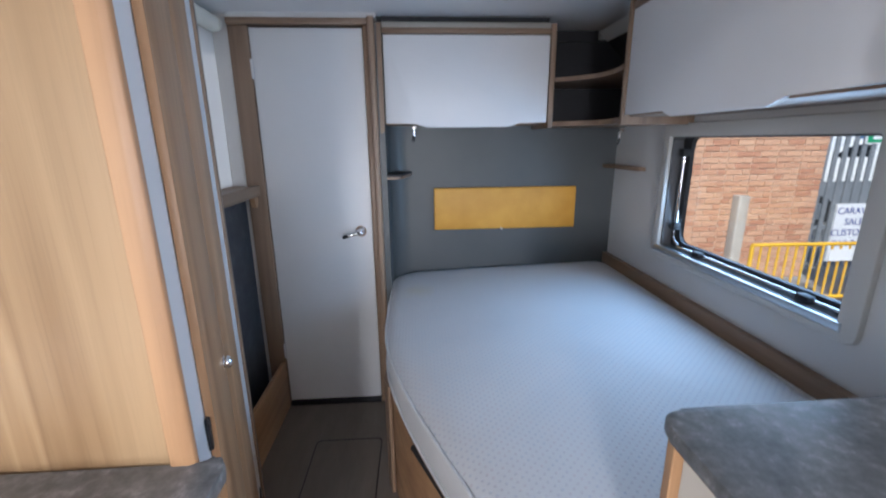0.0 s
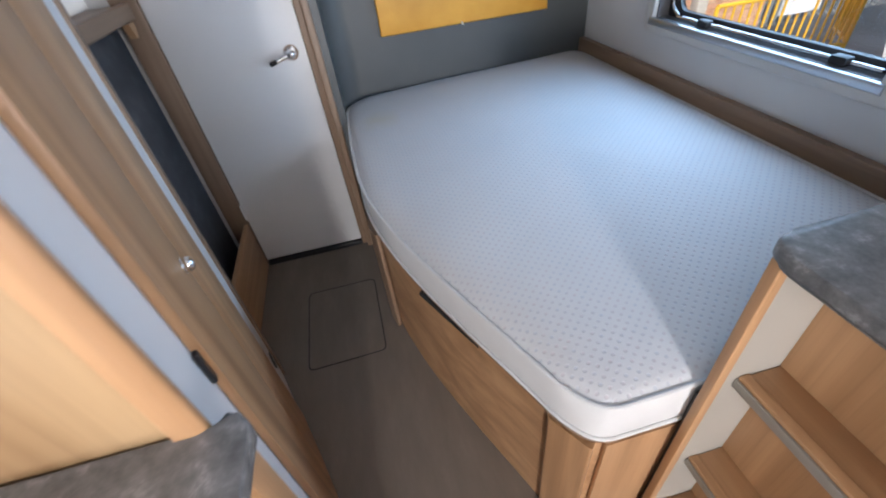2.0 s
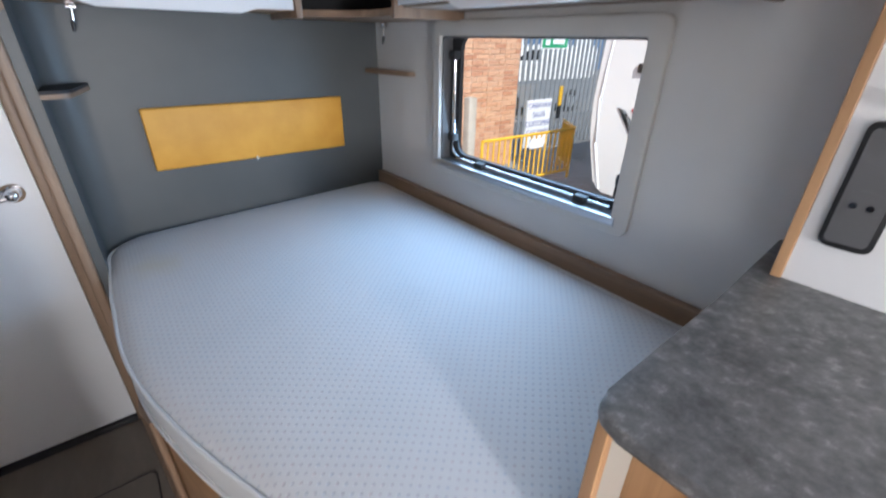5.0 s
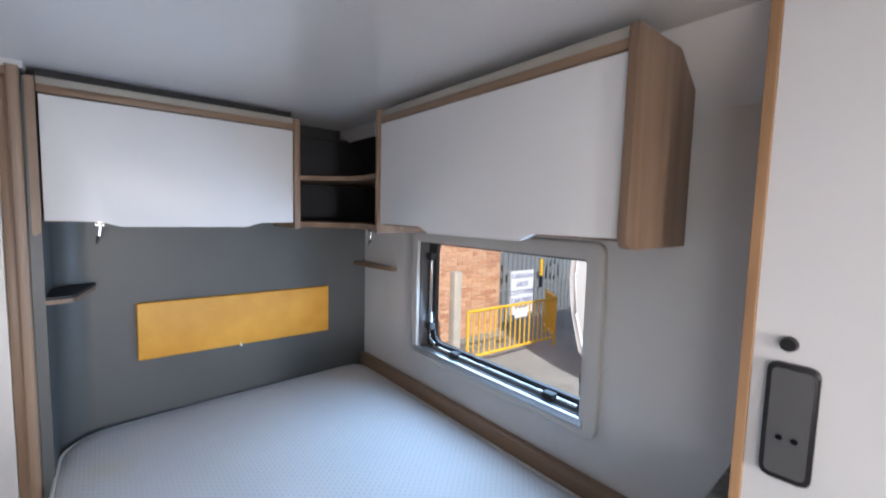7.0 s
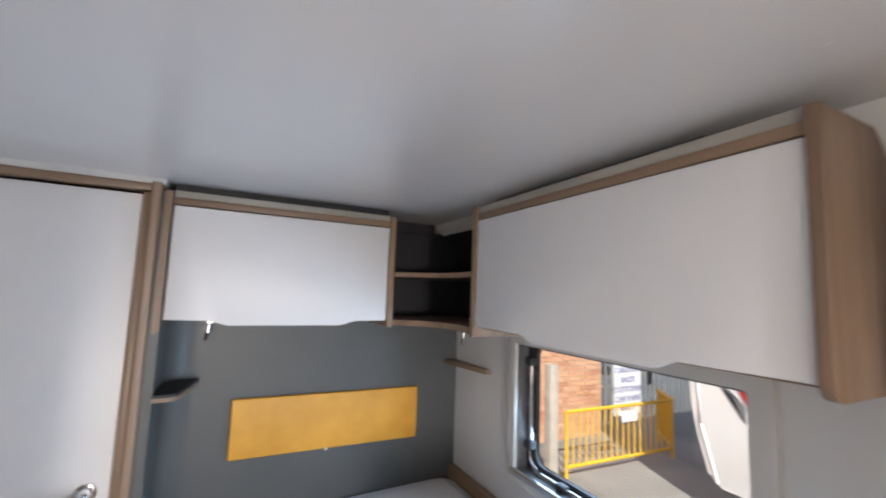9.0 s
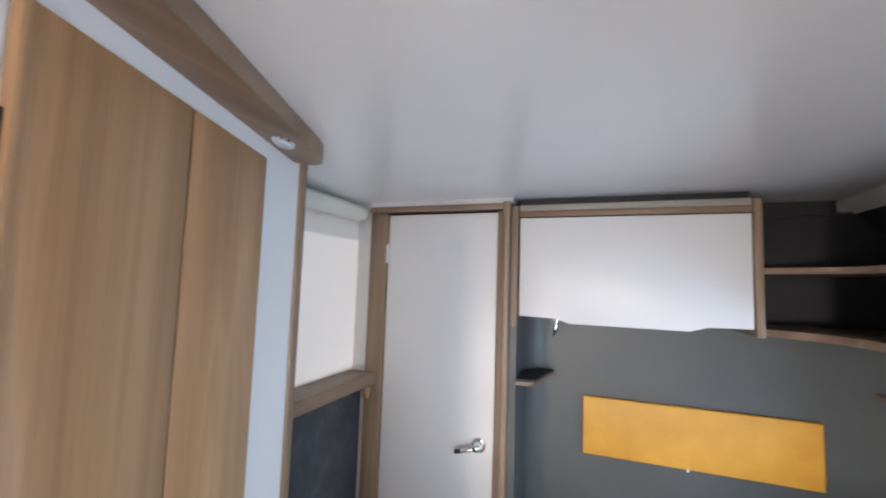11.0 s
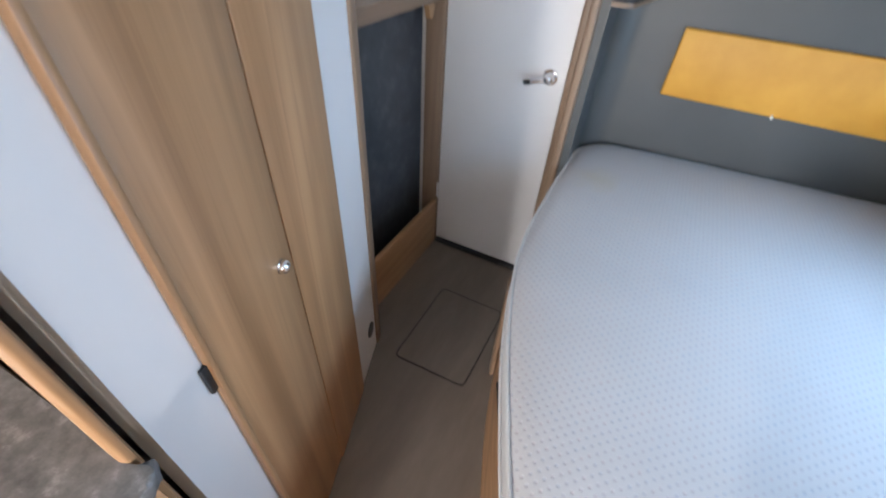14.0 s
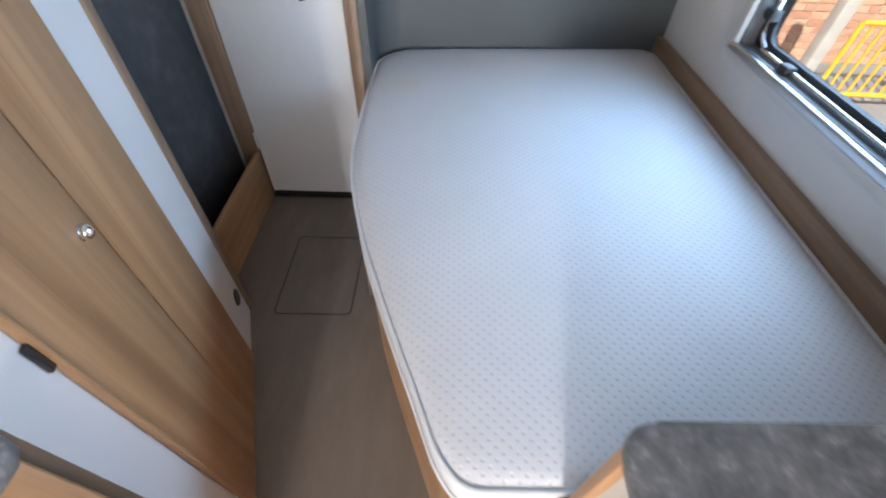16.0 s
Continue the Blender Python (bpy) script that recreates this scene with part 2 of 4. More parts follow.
def box(bm, x0, x1, y0, y1, z0, z1, bevel=0.0, segs=2):
    vs = [bm.verts.new((x, y, z)) for x in (x0, x1) for y in (y0, y1) for z in (z0, z1)]
    faces = [bm.faces.new([vs[i] for i in q]) for q in ((0, 1, 3, 2), (4, 6, 7, 5), (0, 4, 5, 1), (2, 3, 7, 6), (0, 2, 6, 4), (1, 5, 7, 3))]
    if bevel:
        es = list({e for f in faces for e in f.edges})
        bmesh.ops.bevel(bm, geom=es, offset=bevel, segments=segs, affect="EDGES", profile=0.5)
    return bm


def prism(bm, pts, lo, hi, axis="z", bevel=0.0, segs=2):
    """Extrudes a plan outline along an axis. For 'y' the outline is (x, z), for 'x' it is (y, z)."""
    put = {"z": lambda a, c, h: (a, c, h), "y": lambda a, c, h: (a, h, c), "x": lambda a, c, h: (h, a, c)}[axis]
    lower = [bm.verts.new(put(a, c, lo)) for a, c in pts]
    upper = [bm.verts.new(put(a, c, hi)) for a, c in pts]
    n = len(pts)
    f0, f1 = bm.faces.new(lower[::-1]), bm.faces.new(upper)
    for i in range(n):
        bm.faces.new((lower[i], lower[(i + 1) % n], upper[(i + 1) % n], upper[i]))
    if bevel:
        es = list(set(f0.edges) | set(f1.edges))
        bmesh.ops.bevel(bm, geom=es, offset=bevel, segments=segs, affect="EDGES", profile=0.5)
    bmesh.ops.recalc_face_normals(bm, faces=bm.faces[:])
    return bm


def rounded(pts, radii, steps=6):
    """An outline with its corners rounded."""
    out, n = [], len(pts)
    for i, p in enumerate(pts):
        r = radii[i] if hasattr(radii, "__len__") else radii
        p, a, c = Vector(p), Vector(pts[i - 1]), Vector(pts[(i + 1) % n])
        if r <= 0:
            out.append(tuple(p))
            continue
        u, w = (a - p).normalized(), (c - p).normalized()
        d = min(r, (a - p).length * 0.49, (c - p).length * 0.49)
        s, e = p + u * d, p + w * d
        for k in range(steps + 1):
            t = k / steps
            out.append(tuple((1 - t) ** 2 * s + 2 * t * (1 - t) * p + t * t * e))
    return out


def rod(bm, a, c, r, segs=10, r2=None):
    a, c = Vector(a), Vector(c)
    d = c - a
    m = Matrix.Translation((a + c) / 2) @ d.to_track_quat("Z", "Y").to_matrix().to_4x4()
    bmesh.ops.create_cone(bm, cap_ends=True, segments=segs, radius1=r, radius2=r if r2 is None else r2, depth=d.length, matrix=m)
    return bm


def tube(bm, pts, r, segs=8, closed=False):
    """A round cord along a line of points."""
    pts = [Vector(p) for p in pts]
    n, rings = len(pts), []
    for i, p in enumerate(pts):
        q0 = pts[i - 1] if (i or closed) else p
        q1 = pts[(i + 1) % n] if (i < n - 1 or closed) else p
        d = (q1 - q0).normalized()
        side = d.cross(Vector((0, 0, 1)))
        side = side.normalized() if side.length > 1e-4 else Vector((1, 0, 0))
        up = side.cross(d)
        rings.append([bm.verts.new(p + r * (math.cos(k * 2 * math.pi / segs) * side + math.sin(k * 2 * math.pi / segs) * up)) for k in range(segs)])
    for i in range(n if closed else n - 1):
        A, B = rings[i], rings[(i + 1) % n]
        for k in range(segs):
            bm.faces.new((A[k], A[(k + 1) % segs], B[(k + 1) % segs], B[k]))
    if not closed:
        bm.faces.new(rings[0][::-1]), bm.faces.new(rings[-1])
    return bm


def thing(name, at, label, category, group="", kind=""):
    ob = new(name)
    ob.empty_display_size = 0.05
    ob.location = at
    return tagged(ob, label, category, group, kind)


def origin_of(ob):
    p = Vector(ob.location)
    while ob.parent:
        ob = ob.parent
        p += Vector(ob.location)
    return p


def finish(bm, name, mat, origin, smooth):
    bmesh.ops.recalc_face_normals(bm, faces=bm.faces[:])
    bmesh.ops.translate(bm, verts=bm.verts[:], vec=-Vector(origin))
    me = bpy.data.meshes.new(name)
    bm.to_mesh(me)
    bm.free()
    me.materials.append(mat)
    if smooth:
        for p in me.polygons:
            p.use_smooth = True
        me.set_sharp_from_angle(angle=radians(38))
    return me


def part(name, bm, mat, parent, label="", smooth=True):
    ob = new(name, finish(bm, name, mat, origin_of(parent), smooth))
    ob.parent = parent
    return tagged(ob, label)


def solid(name, bm, mat, label="", category="", kind="structure", at=(0, 0, 0), smooth=False, group=""):
    ob = new(name, finish(bm, name, mat, at, smooth))
    ob.location = at
    return tagged(ob, label, category, group, kind)


def B(*a, **k):
    return box(bmesh.new(), *a, **k)


def P(*a, **k):
    return prism(bmesh.new(), *a, **k)

# ---- shell of the caravan ----
CEIL = 1.878
solid("floor", B(-0.78, 1.225, -3.62, 2.36, -0.05, 0.0), vinyl, "grey-brown vinyl floor of the caravan", "floor")
solid("ceiling", B(-0.78, 1.225, -3.62, 2.36, CEIL, CEIL + 0.04), ceiling_white, "smooth off-white caravan ceiling", "ceiling")


def wall_with_holes(name, axis, a0, a1, lo, hi, z0, z1, holes, mat, label):
    """A wall slab along x or y with rectangular openings (u0, u1, z0, z1)."""
    bm = bmesh.new()
    us = sorted({lo, hi, *[h[0] for h in holes], *[h[1] for h in holes]})
    for u0, u1 in zip(us, us[1:]):
        cuts = sorted((h[2], h[3]) for h in holes if h[0] <= u0 and h[1] >= u1)
        z = z0
        for c0, c1 in [*cuts, (z1, z1)]:
            if c0 > z:
                if axis == "y":
                    box(bm, a0, a1, u0, u1, z, c0)
                else:
                    box(bm, u0, u1, a0, a1, z, c0)
            z = c1
    bmesh.ops.remove_doubles(bm, verts=bm.verts[:], dist=0.0005)
    return solid(name, bm, mat, label, "wall")


wall_with_holes("wall_east", "y", 1.19, 1.225, -3.62, 2.36, 0.0, CEIL, [(0.998, 1.822, 0.885, 1.362), (-2.45, -1.55, 0.98, 1.50)], wall_white, "pale grey vinyl-faced outer wall with a window over the bed")
wall_with_holes("wall_west", "y", -0.785, -0.75, -3.62, 2.36, 0.0, CEIL, [(1.40, 2.06, 1.17, 1.80), (-0.72, 0.12, 1.08, 1.56)], wall_white, "pale vinyl-faced outer wall with a blind-covered window")
wall_with_holes("wall_south", "x", -3.655, -3.62, -0.785, 1.225, 0.0, CEIL, [(-0.80 + 0.03, 0.53, 0.97, 1.59)], wall_white, "pale vinyl-faced front wall of the caravan")
solid("wall_north", B(-0.785, 1.225, 2.36, 2.395, 0.0, CEIL), wall_white, "pale outer end wall behind the washroom", "wall")
solid("trim", prism(bmesh.new(), [(1.19, 1.73), (1.19, CEIL), (1.045, CEIL)], -3.62, 2.33, "y"), ceiling_white, "sloping cove where ceiling meets outer wall", "trim")

# Invented bulkhead, out of view, that keeps front-window light off the upper cupboards
solid("wall_lounge", B(-0.75, 1.19, -2.03, -2.0, 1.33, CEIL), white, "added white baffle under the ceiling, out of view, shading the upper cupboards", "wall")

# washroom partition with the door opening
bm = bmesh.new()
box(bm, -0.75, -0.665, 2.07, 2.10, 0, CEIL)
box(bm, -0.665, -0.052, 2.035, 2.10, 1.8585, CEIL)
solid("wall_washroom", bm, wall_white, "partition wall round the washroom door", "wall")

# door frame
frame_ob = thing("door_frame", (-0.35, 2.05, 0), "brown oak-effect frame round the washroom door", "door frame", kind="structure")
part("jamb", B(-0.672, -0.592, 2.045, 2.105, 0, 1.832, bevel=0.003), trim_z, frame_ob)
part("jamb", B(-0.112, -0.088, 2.050, 2.105, 0, 1.832, bevel=0.003), trim_z, frame_ob)
part("jamb", P(rounded([(-0.088, 2.020), (-0.060, 2.020), (-0.060, 2.105), (-0.088, 2.105)], (0.008, 0.012, 0, 0)), 0, 1.862), trim_z, frame_ob)
part("head", B(-0.672, -0.088, 2.030, 2.105, 1.834, 1.858, bevel=0.004), trim_x, frame_ob)

door = thing("door_1", (-0.35, 2.06, 0.03), "closed plain white washroom door with a chrome lever handle", "door", kind="structure")
part("leaf", B(-0.588, -0.114, 2.056, 2.084, 0.03, 1.824, bevel=0.002), white, door)
part("threshold", B(-0.588, -0.114, 2.045, 2.09, 0.0, 0.022, bevel=0.003), black, door, "dark threshold strip")
for hz in (1.66, 0.32):
    part("hinge", B(-0.596, -0.584, 2.046, 2.058, hz - 0.04, hz + 0.04, bevel=0.002), white, door)
bm = bmesh.new()
rod(bm, (-0.168, 2.056, 0.938), (-0.168, 2.046, 0.938), 0.027, 24)
rod(bm, (-0.168, 2.048, 0.938), (-0.168, 2.018, 0.938), 0.020, 24, 0.015)
bmesh.ops.create_uvsphere(bm, u_segments=16, v_segments=10, radius=0.017, matrix=Matrix.Translation((-0.168, 2.018, 0.938)))
handle = part("door_handle", bm, chrome, door, "chrome round rose with lever")
bm = tube(bmesh.new(), [(-0.175, 2.014, 0.936), (-0.20, 2.008, 0.931), (-0.225, 2.006, 0.923)], 0.008, 10)
part("lever", bm, chrome, handle)
part("grip", tube(bmesh.new(), [(-0.223, 2.006, 0.924), (-0.248, 2.008, 0.917)], 0.0085, 10), black, handle, "black lever tip")

# grey bed niche: side wall, curved corner and back board
niche = [(-0.059, 2.105), (-0.059, 2.045), (-0.032, 2.045)]
for k in range(9):
    a = k / 8 * math.pi / 2
    niche.append((-0.032 + 0.10 * (1 - math.cos(a)), 2.225 + 0.10 * math.sin(a)))
niche += [(0.575, 2.325), (0.575, 2.36), (-0.059, 2.36)]
solid("headboard_panel", P(niche, 0.40, 1.84), grey_board, "grey leather-look wall board curving into the corner", "wall panel", smooth=True)
solid("headboard_panel", B(0.5752, 1.19, 2.3256, 2.36, 0.40, 1.84), grey_board, "grey leather-look wall board behind the bed head", "wall panel")

pad = thing("headboard_pad", (0.587, 2.32, 0.99), "mustard yellow padded strip fixed to the grey board", "headboard pad")
bm = B(0.196, 0.975, 2.303, 2.3245, 0.880, 1.107, bevel=0.006, segs=3)
part("cushion", bm, mustard, pad)
part("stud", rod(bmesh.new(), (0.565, 2.304, 0.884), (0.565, 2.295, 0.880), 0.005, 10), lens_white, pad, "small pale stud")

# small corner shelves
sh = thing("corner_shelf", (0.0, 2.25, 1.19), "small dark-topped corner shelf with an oak edge", "shelf", "corner shelves")
outline = rounded([(-0.031, 2.034), (0.034, 2.040), (0.080, 2.28), (0.02, 2.28), (-0.031, 2.20)], (0, 0.05, 0, 0, 0))
part("top", P(outline, 1.193, 1.202), dark_panel, sh)
part("edge", P(outline, 1.180, 1.1925), trim_x, sh, "oak edge")
sh = thing("corner_shelf", (1.16, 2.2, 1.20), "small oak corner shelf on the outer wall", "shelf", "corner shelves")
outline = rounded([(1.189, 2.01), (1.165, 2.03), (1.12, 2.324), (1.189, 2.324)], (0, 0.02, 0, 0))
part("top", P(outline, 1.213, 1.222), trim_y, sh)
part("edge", P(outline, 1.203, 1.2125), trim_y, sh)

# ---- overhead cupboards ----


def flap_outline(u0, u1, z1, z_end, z_mid, d0, d1):
    """Front of a lift-up flap whose lower edge drops in the middle."""
    g = 0.05
    return [(u0, z1), (u0, z_end), (d0 - g, z_end), (d0 - g * 0.35, z_mid + 0.006), (d0, z_mid), (d1, z_mid), (d1 + g * 0.35, z_mid + 0.006), (d1 + g, z_end), (u1, z_end), (u1, z1)]


cup = thing("overhead_cupboard", (0.34, 2.2, 1.41), "white-fronted overhead cupboard with brown oak sides over the bed head", "cupboard")
part("flap", P(flap_outline(-0.026, 0.711, 1.799, 1.430, 1.412, 0.155, 0.535), 2.052, 2.068, "y", bevel=0.002), white, cup)
part("side", P([(-0.051, 1.392), (-0.046, 1.386), (-0.031, 1.398), (-0.031, 1.842), (-0.051, 1.842)], 2.032, 2.059, "y"), trim_z, cup)
part("side", B(0.715, 0.738, 2.045, 2.324, 1.406, 1.846, bevel=0.003), trim_z, cup)
part("base", B(-0.029, 0.714, 2.072, 2.322, 1.428, 1.440), wood_x, cup)
part("rail", B(-0.030, 0.714, 2.050, 2.075, 1.803, 1.826, bevel=0.003), trim_x, cup)
part("top_strip", B(-0.030, 0.714, 2.056, 2.080, 1.827, 1.850, bevel=0.003), inner_grey, cup, "pale metal-look strip")
# Near-black board added here; its colour stands in for shade above the strip
part("gap_board", B(-0.030, 0.714, 2.084, 2.322, 1.81, CEIL - 0.002), dark_panel, cup, "near-black board added in place of gap shade")

rc = thing("overhead_cupboard", (1.04, 1.2, 1.42), "long white-fronted overhead cupboard with oak end panels above the window", "cupboard")
part("flap", P(flap_outline(0.762, 1.672, 1.797, 1.440, 1.419, 1.02, 1.38), 0.893, 0.898, "x", bevel=0.001), white, rc)
part("flap_core", P(flap_outline(0.763, 1.671, 1.796, 1.441, 1.420, 1.02, 1.38), 0.8985, 0.909, "x"), trim_y, rc, "brown flap core")
part("end_panel", P(rounded([(0.878, 1.420), (1.150, 1.420), (1.150, 1.772), (1.062, 1.840), (0.878, 1.840)], (0.028, 0, 0, 0, 0)), 0.738, 0.757, "y", bevel=0.0015), trim_z, rc, "oak end panel with rounded lower corner")
part("end_panel", P([(0.884, 1.405), (1.150, 1.405), (1.150, 1.772), (1.062, 1.848), (0.884, 1.848)], 1.676, 1.694, "y", bevel=0.0015), trim_z, rc)
part("base", B(0.912, 1.186, 0.759, 1.674, 1.434, 1.446, bevel=0.001), trim_y, rc)
part("rail", B(0.890, 0.914, 0.759, 1.674, 1.800, 1.822, bevel=0.003), trim_y, rc)
part("top_strip", B(0.897, 0.920, 0.759, 1.674, 1.823, 1.846, bevel=0.003), inner_grey, rc, "pale metal-look strip")
# Another added near-black board, painting the shade between cupboard top and ceiling
part("gap_board", B(0.965, 1.03, 0.95, 1.673, 1.81, CEIL - 0.002), dark_panel, rc, "near-black board added in place of gap shade")
part("back", P([(1.135, 1.447), (1.185, 1.447), (1.185, 1.74), (1.135, 1.74)], 0.759, 1.674, "y"), wall_white, rc)

cs = thing("corner_shelf_unit", (0.95, 2.0, 1.40), "open corner shelf unit with curved oak shelves and back darkened for shade", "shelf unit")
arc = []
for k in range(11):
    t = k / 10
    x, y = 0.740 + t * (0.884 - 0.740), 2.055 + t * (1.696 - 2.055)
    s = 0.085 * math.sin(math.pi * t)
    arc.append((x + s * 0.928, y + s * 0.372))
plan = arc + [(1.185, 1.696), (1.185, 2.322), (0.740, 2.322)]
for z0, z1 in ((1.412, 1.434), (1.606, 1.624)):
    part("shelf", P(plan, z0, z1, bevel=0.002), trim_x, cs)
# Backs take a near-black colour in place of shade inside the open shelves
part("back_panel", B(0.740, 1.186, 2.316, 2.326, 1.43, 1.83), dark_panel, cs, "back panel coloured near-black for inside shade")
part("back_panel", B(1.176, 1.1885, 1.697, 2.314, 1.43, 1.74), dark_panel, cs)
# Dark sheet over the cove carries the same painted shade upward
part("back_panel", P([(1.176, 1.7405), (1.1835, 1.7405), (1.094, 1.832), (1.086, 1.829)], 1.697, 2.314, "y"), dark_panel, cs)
# Near-black sheet added for the shade above the open corner shelves
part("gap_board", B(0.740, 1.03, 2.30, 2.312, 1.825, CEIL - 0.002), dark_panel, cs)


def catch(at, group="cupboard catches"):
    x, y, z = at
    c = thing("flap_catch", at, "small chrome flap catch hanging under a cupboard", "catch", group)
    bm = bmesh.new()
    box(bm, x - 0.012, x + 0.012, y - 0.010, y + 0.010, z + 0.012, z + 0.020, bevel=0.002)
    rod(bm, (x - 0.012, y, z + 0.006), (x + 0.012, y, z + 0.006), 0.006, 12)
    part("bracket", bm, chrome, c)
    part("stem", rod(bmesh.new(), (x, y, z + 0.006), (x - 0.004, y, z - 0.032), 0.0045, 10), chrome, c)
    part("tip", rod(bmesh.new(), (x - 0.004, y, z - 0.030), (x - 0.010, y, z - 0.058), 0.007, 10, 0.004), black, c, "dark tip")
    return c


catch((0.100, 2.17, 1.408))
catch((1.075, 2.06, 1.384))

# ---- window over the bed ----
win = thing("window_1", (1.19, 1.41, 0.86), "caravan window with beige plastic surround and hinged acrylic pane", "window", kind="structure")


def frame_ring(outer, inner, x0, x1, r_out, r_in, bevel=0.0):
    """A rectangular ring in the plane of the outer wall: outlines (y0, y1, z0, z1)."""
    def ring(q, r):
        y0, y1, z0, z1 = q
        return rounded([(y0, z0), (y1, z0), (y1, z1), (y0, z1)], r, 5)
    bm = bmesh.new()
    o, i = ring(outer, r_out), ring(inner, r_in)
    n = len(o)
    vs = [[bm.verts.new((x, *p)) for p in pts] for x, pts in ((x0, o), (x0, i), (x1, i), (x1, o))]
    for k in range(n):
        j = (k + 1) % n
        for a in range(4):
            c = (a + 1) % 4
            bm.faces.new((vs[a][k], vs[a][j], vs[c][j], vs[c][k]))
    if bevel:
        es = [e for e in bm.edges if all(abs(q.co.x - x0) < 1e-6 for q in e.verts) and len({q in vs[0] for q in e.verts}) == 1]
        bmesh.ops.bevel(bm, geom=es, offset=bevel, segments=2, affect="EDGES", profile=0.5)
    return bm


part("surround", frame_ring((0.945, 1.868, 0.842, 1.412), (1.000, 1.822, 0.887, 1.360), 1.172, 1.1885, 0.035, 0.012, 0.005), beige, win)
part("reveal", frame_ring((0.9985, 1.8215, 0.8855, 1.3615), (1.006, 1.814, 0.893, 1.354), 1.188, 1.232, 0.012, 0.012), grey_plastic, win, "dark grey window reveal")
part("blind_rail", P(rounded([(1.166, 0.868), (1.186, 0.868), (1.186, 0.894), (1.166, 0.894)], 0.008), 0.985, 1.832, "y"), alu, win, "silver blind rail along the sill")
part("side_rail", B(1.170, 1.186, 1.818, 1.834, 0.894, 1.372, bevel=0.004), beige, win, "pale blind guide")
seal = part("seal", frame_ring((1.001, 1.819, 0.888, 1.359), (1.0035, 1.765, 0.918, 1.3575), 1.234, 1.252, 0.012, 0.045), rubber, win, "black rubber seal")
part("pane", P(rounded([(0.99, 0.88), (1.83, 0.88), (1.83, 1.37), (0.99, 1.37)], 0.04), 1.256, 1.259, "x"), acrylic, win, "clear acrylic pane").visible_shadow = False
stay = part("stay", rod(bmesh.new(), (1.222, 1.782, 0.985), (1.222, 1.782, 1.290), 0.0075, 12), chrome, win, "chrome telescopic stay")
for z in (0.985, 1.295):
    part("pivot", B(1.205, 1.238, 1.765, 1.80, z - 0.016, z + 0.016, bevel=0.006), rubber, stay, "black stay knuckle")
part("stay_arm", tube(bmesh.new(), [(1.222, 1.785, 0.975), (1.222, 1.785, 0.938), (1.222, 1.772, 0.92), (1.222, 1.745, 0.905)], 0.006, 10), chrome, win)
part("sill_rod", rod(bmesh.new(), (1.214, 1.03, 0.903), (1.214, 1.74, 0.903), 0.006, 10), chrome, win)
for y in (1.130, 1.60):
    latch = part("latch", B(1.196, 1.226, y - 0.022, y + 0.022, 0.894, 0.916, bevel=0.005), rubber, win, "black window latch")
part("handle", tube(bmesh.new(), [(1.235, 1.03, 0.93), (1.225, 1.028, 0.95), (1.225, 1.03, 0.985), (1.235, 1.032, 1.0)], 0.006, 8), rubber, win, "black pull handle")

# ---- bed ----
bed_edge = [(-0.026, 2.215), (-0.036, 1.85), (-0.032, 1.49), (0.050, 1.187), (0.146, 0.940), (0.220, 0.765), (0.262, 0.660)]


def bed_outline(grow=0.0):
    left = [(x - grow, y) for x, y in bed_edge]
    pts = left + [(0.308 - grow, 0.600 - grow), (0.60, 0.600 - grow), (1.154, 0.600 - grow), (1.154, 2.318), (0.45, 2.318), (0.06, 2.305)]
    radii = (0.10, 0, 0.16, 0.12, 0.1, 0.08, 0.03, 0.08, 0, 0.03, 0.08, 0, 0.10)
    return rounded(pts, radii, 6)


bed = thing("bed_base", (0.55, 1.45, 0), "oak-effect fixed bed box with an angled side and rounded foot corner", "bed")
line = bed_outline(-0.012)
part("box", P(line, 0.0, 0.478), wood_y, bed)
part("foot_panel", B(0.330, 0.700, 0.6005, 0.6115, 0.0, 0.477, bevel=0.001), wood_z, bed)
part("ledge", P(bed_outline(-0.004), 0.479, 0.497, bevel=0.003), trim_x, bed, "oak edge under the mattress")
part("corner_strip", P(rounded([(0.262, 0.705), (0.248, 0.690), (0.300, 0.602), (0.322, 0.622)], 0.008), 0.0, 0.474), wood_z, bed, "rounded oak corner strip")
part("corner_strip", P(rounded([(-0.036, 1.56), (-0.040, 1.50), (-0.022, 1.44), (-0.006, 1.45), (-0.018, 1.55)], 0.008), 0.0, 0.474), trim_z, bed, "rounded oak corner strip")
a, c = Vector((0.075, 1.140, 0.462)), Vector((0.176, 0.915, 0.462))
part("finger_pull", tube(bmesh.new(), [a, a.lerp(c, 0.5), c], 0.011, 8), black, bed, "dark finger pull under the mattress")

mat = thing("mattress", (0.55, 1.4, 0.498), "white foam mattress with rounded corner and faint stain", "mattress")
outline = bed_outline(0.0)
ctr = Vector((0.60, 1.45))


def edge_dip(x, y):
    """The worn long side sags a little."""
    return 0.013 * max(0.0, min(1.0, (0.35 - x) / 0.3)) * max(0.0, min(1.0, (1.95 - y) / 0.4))


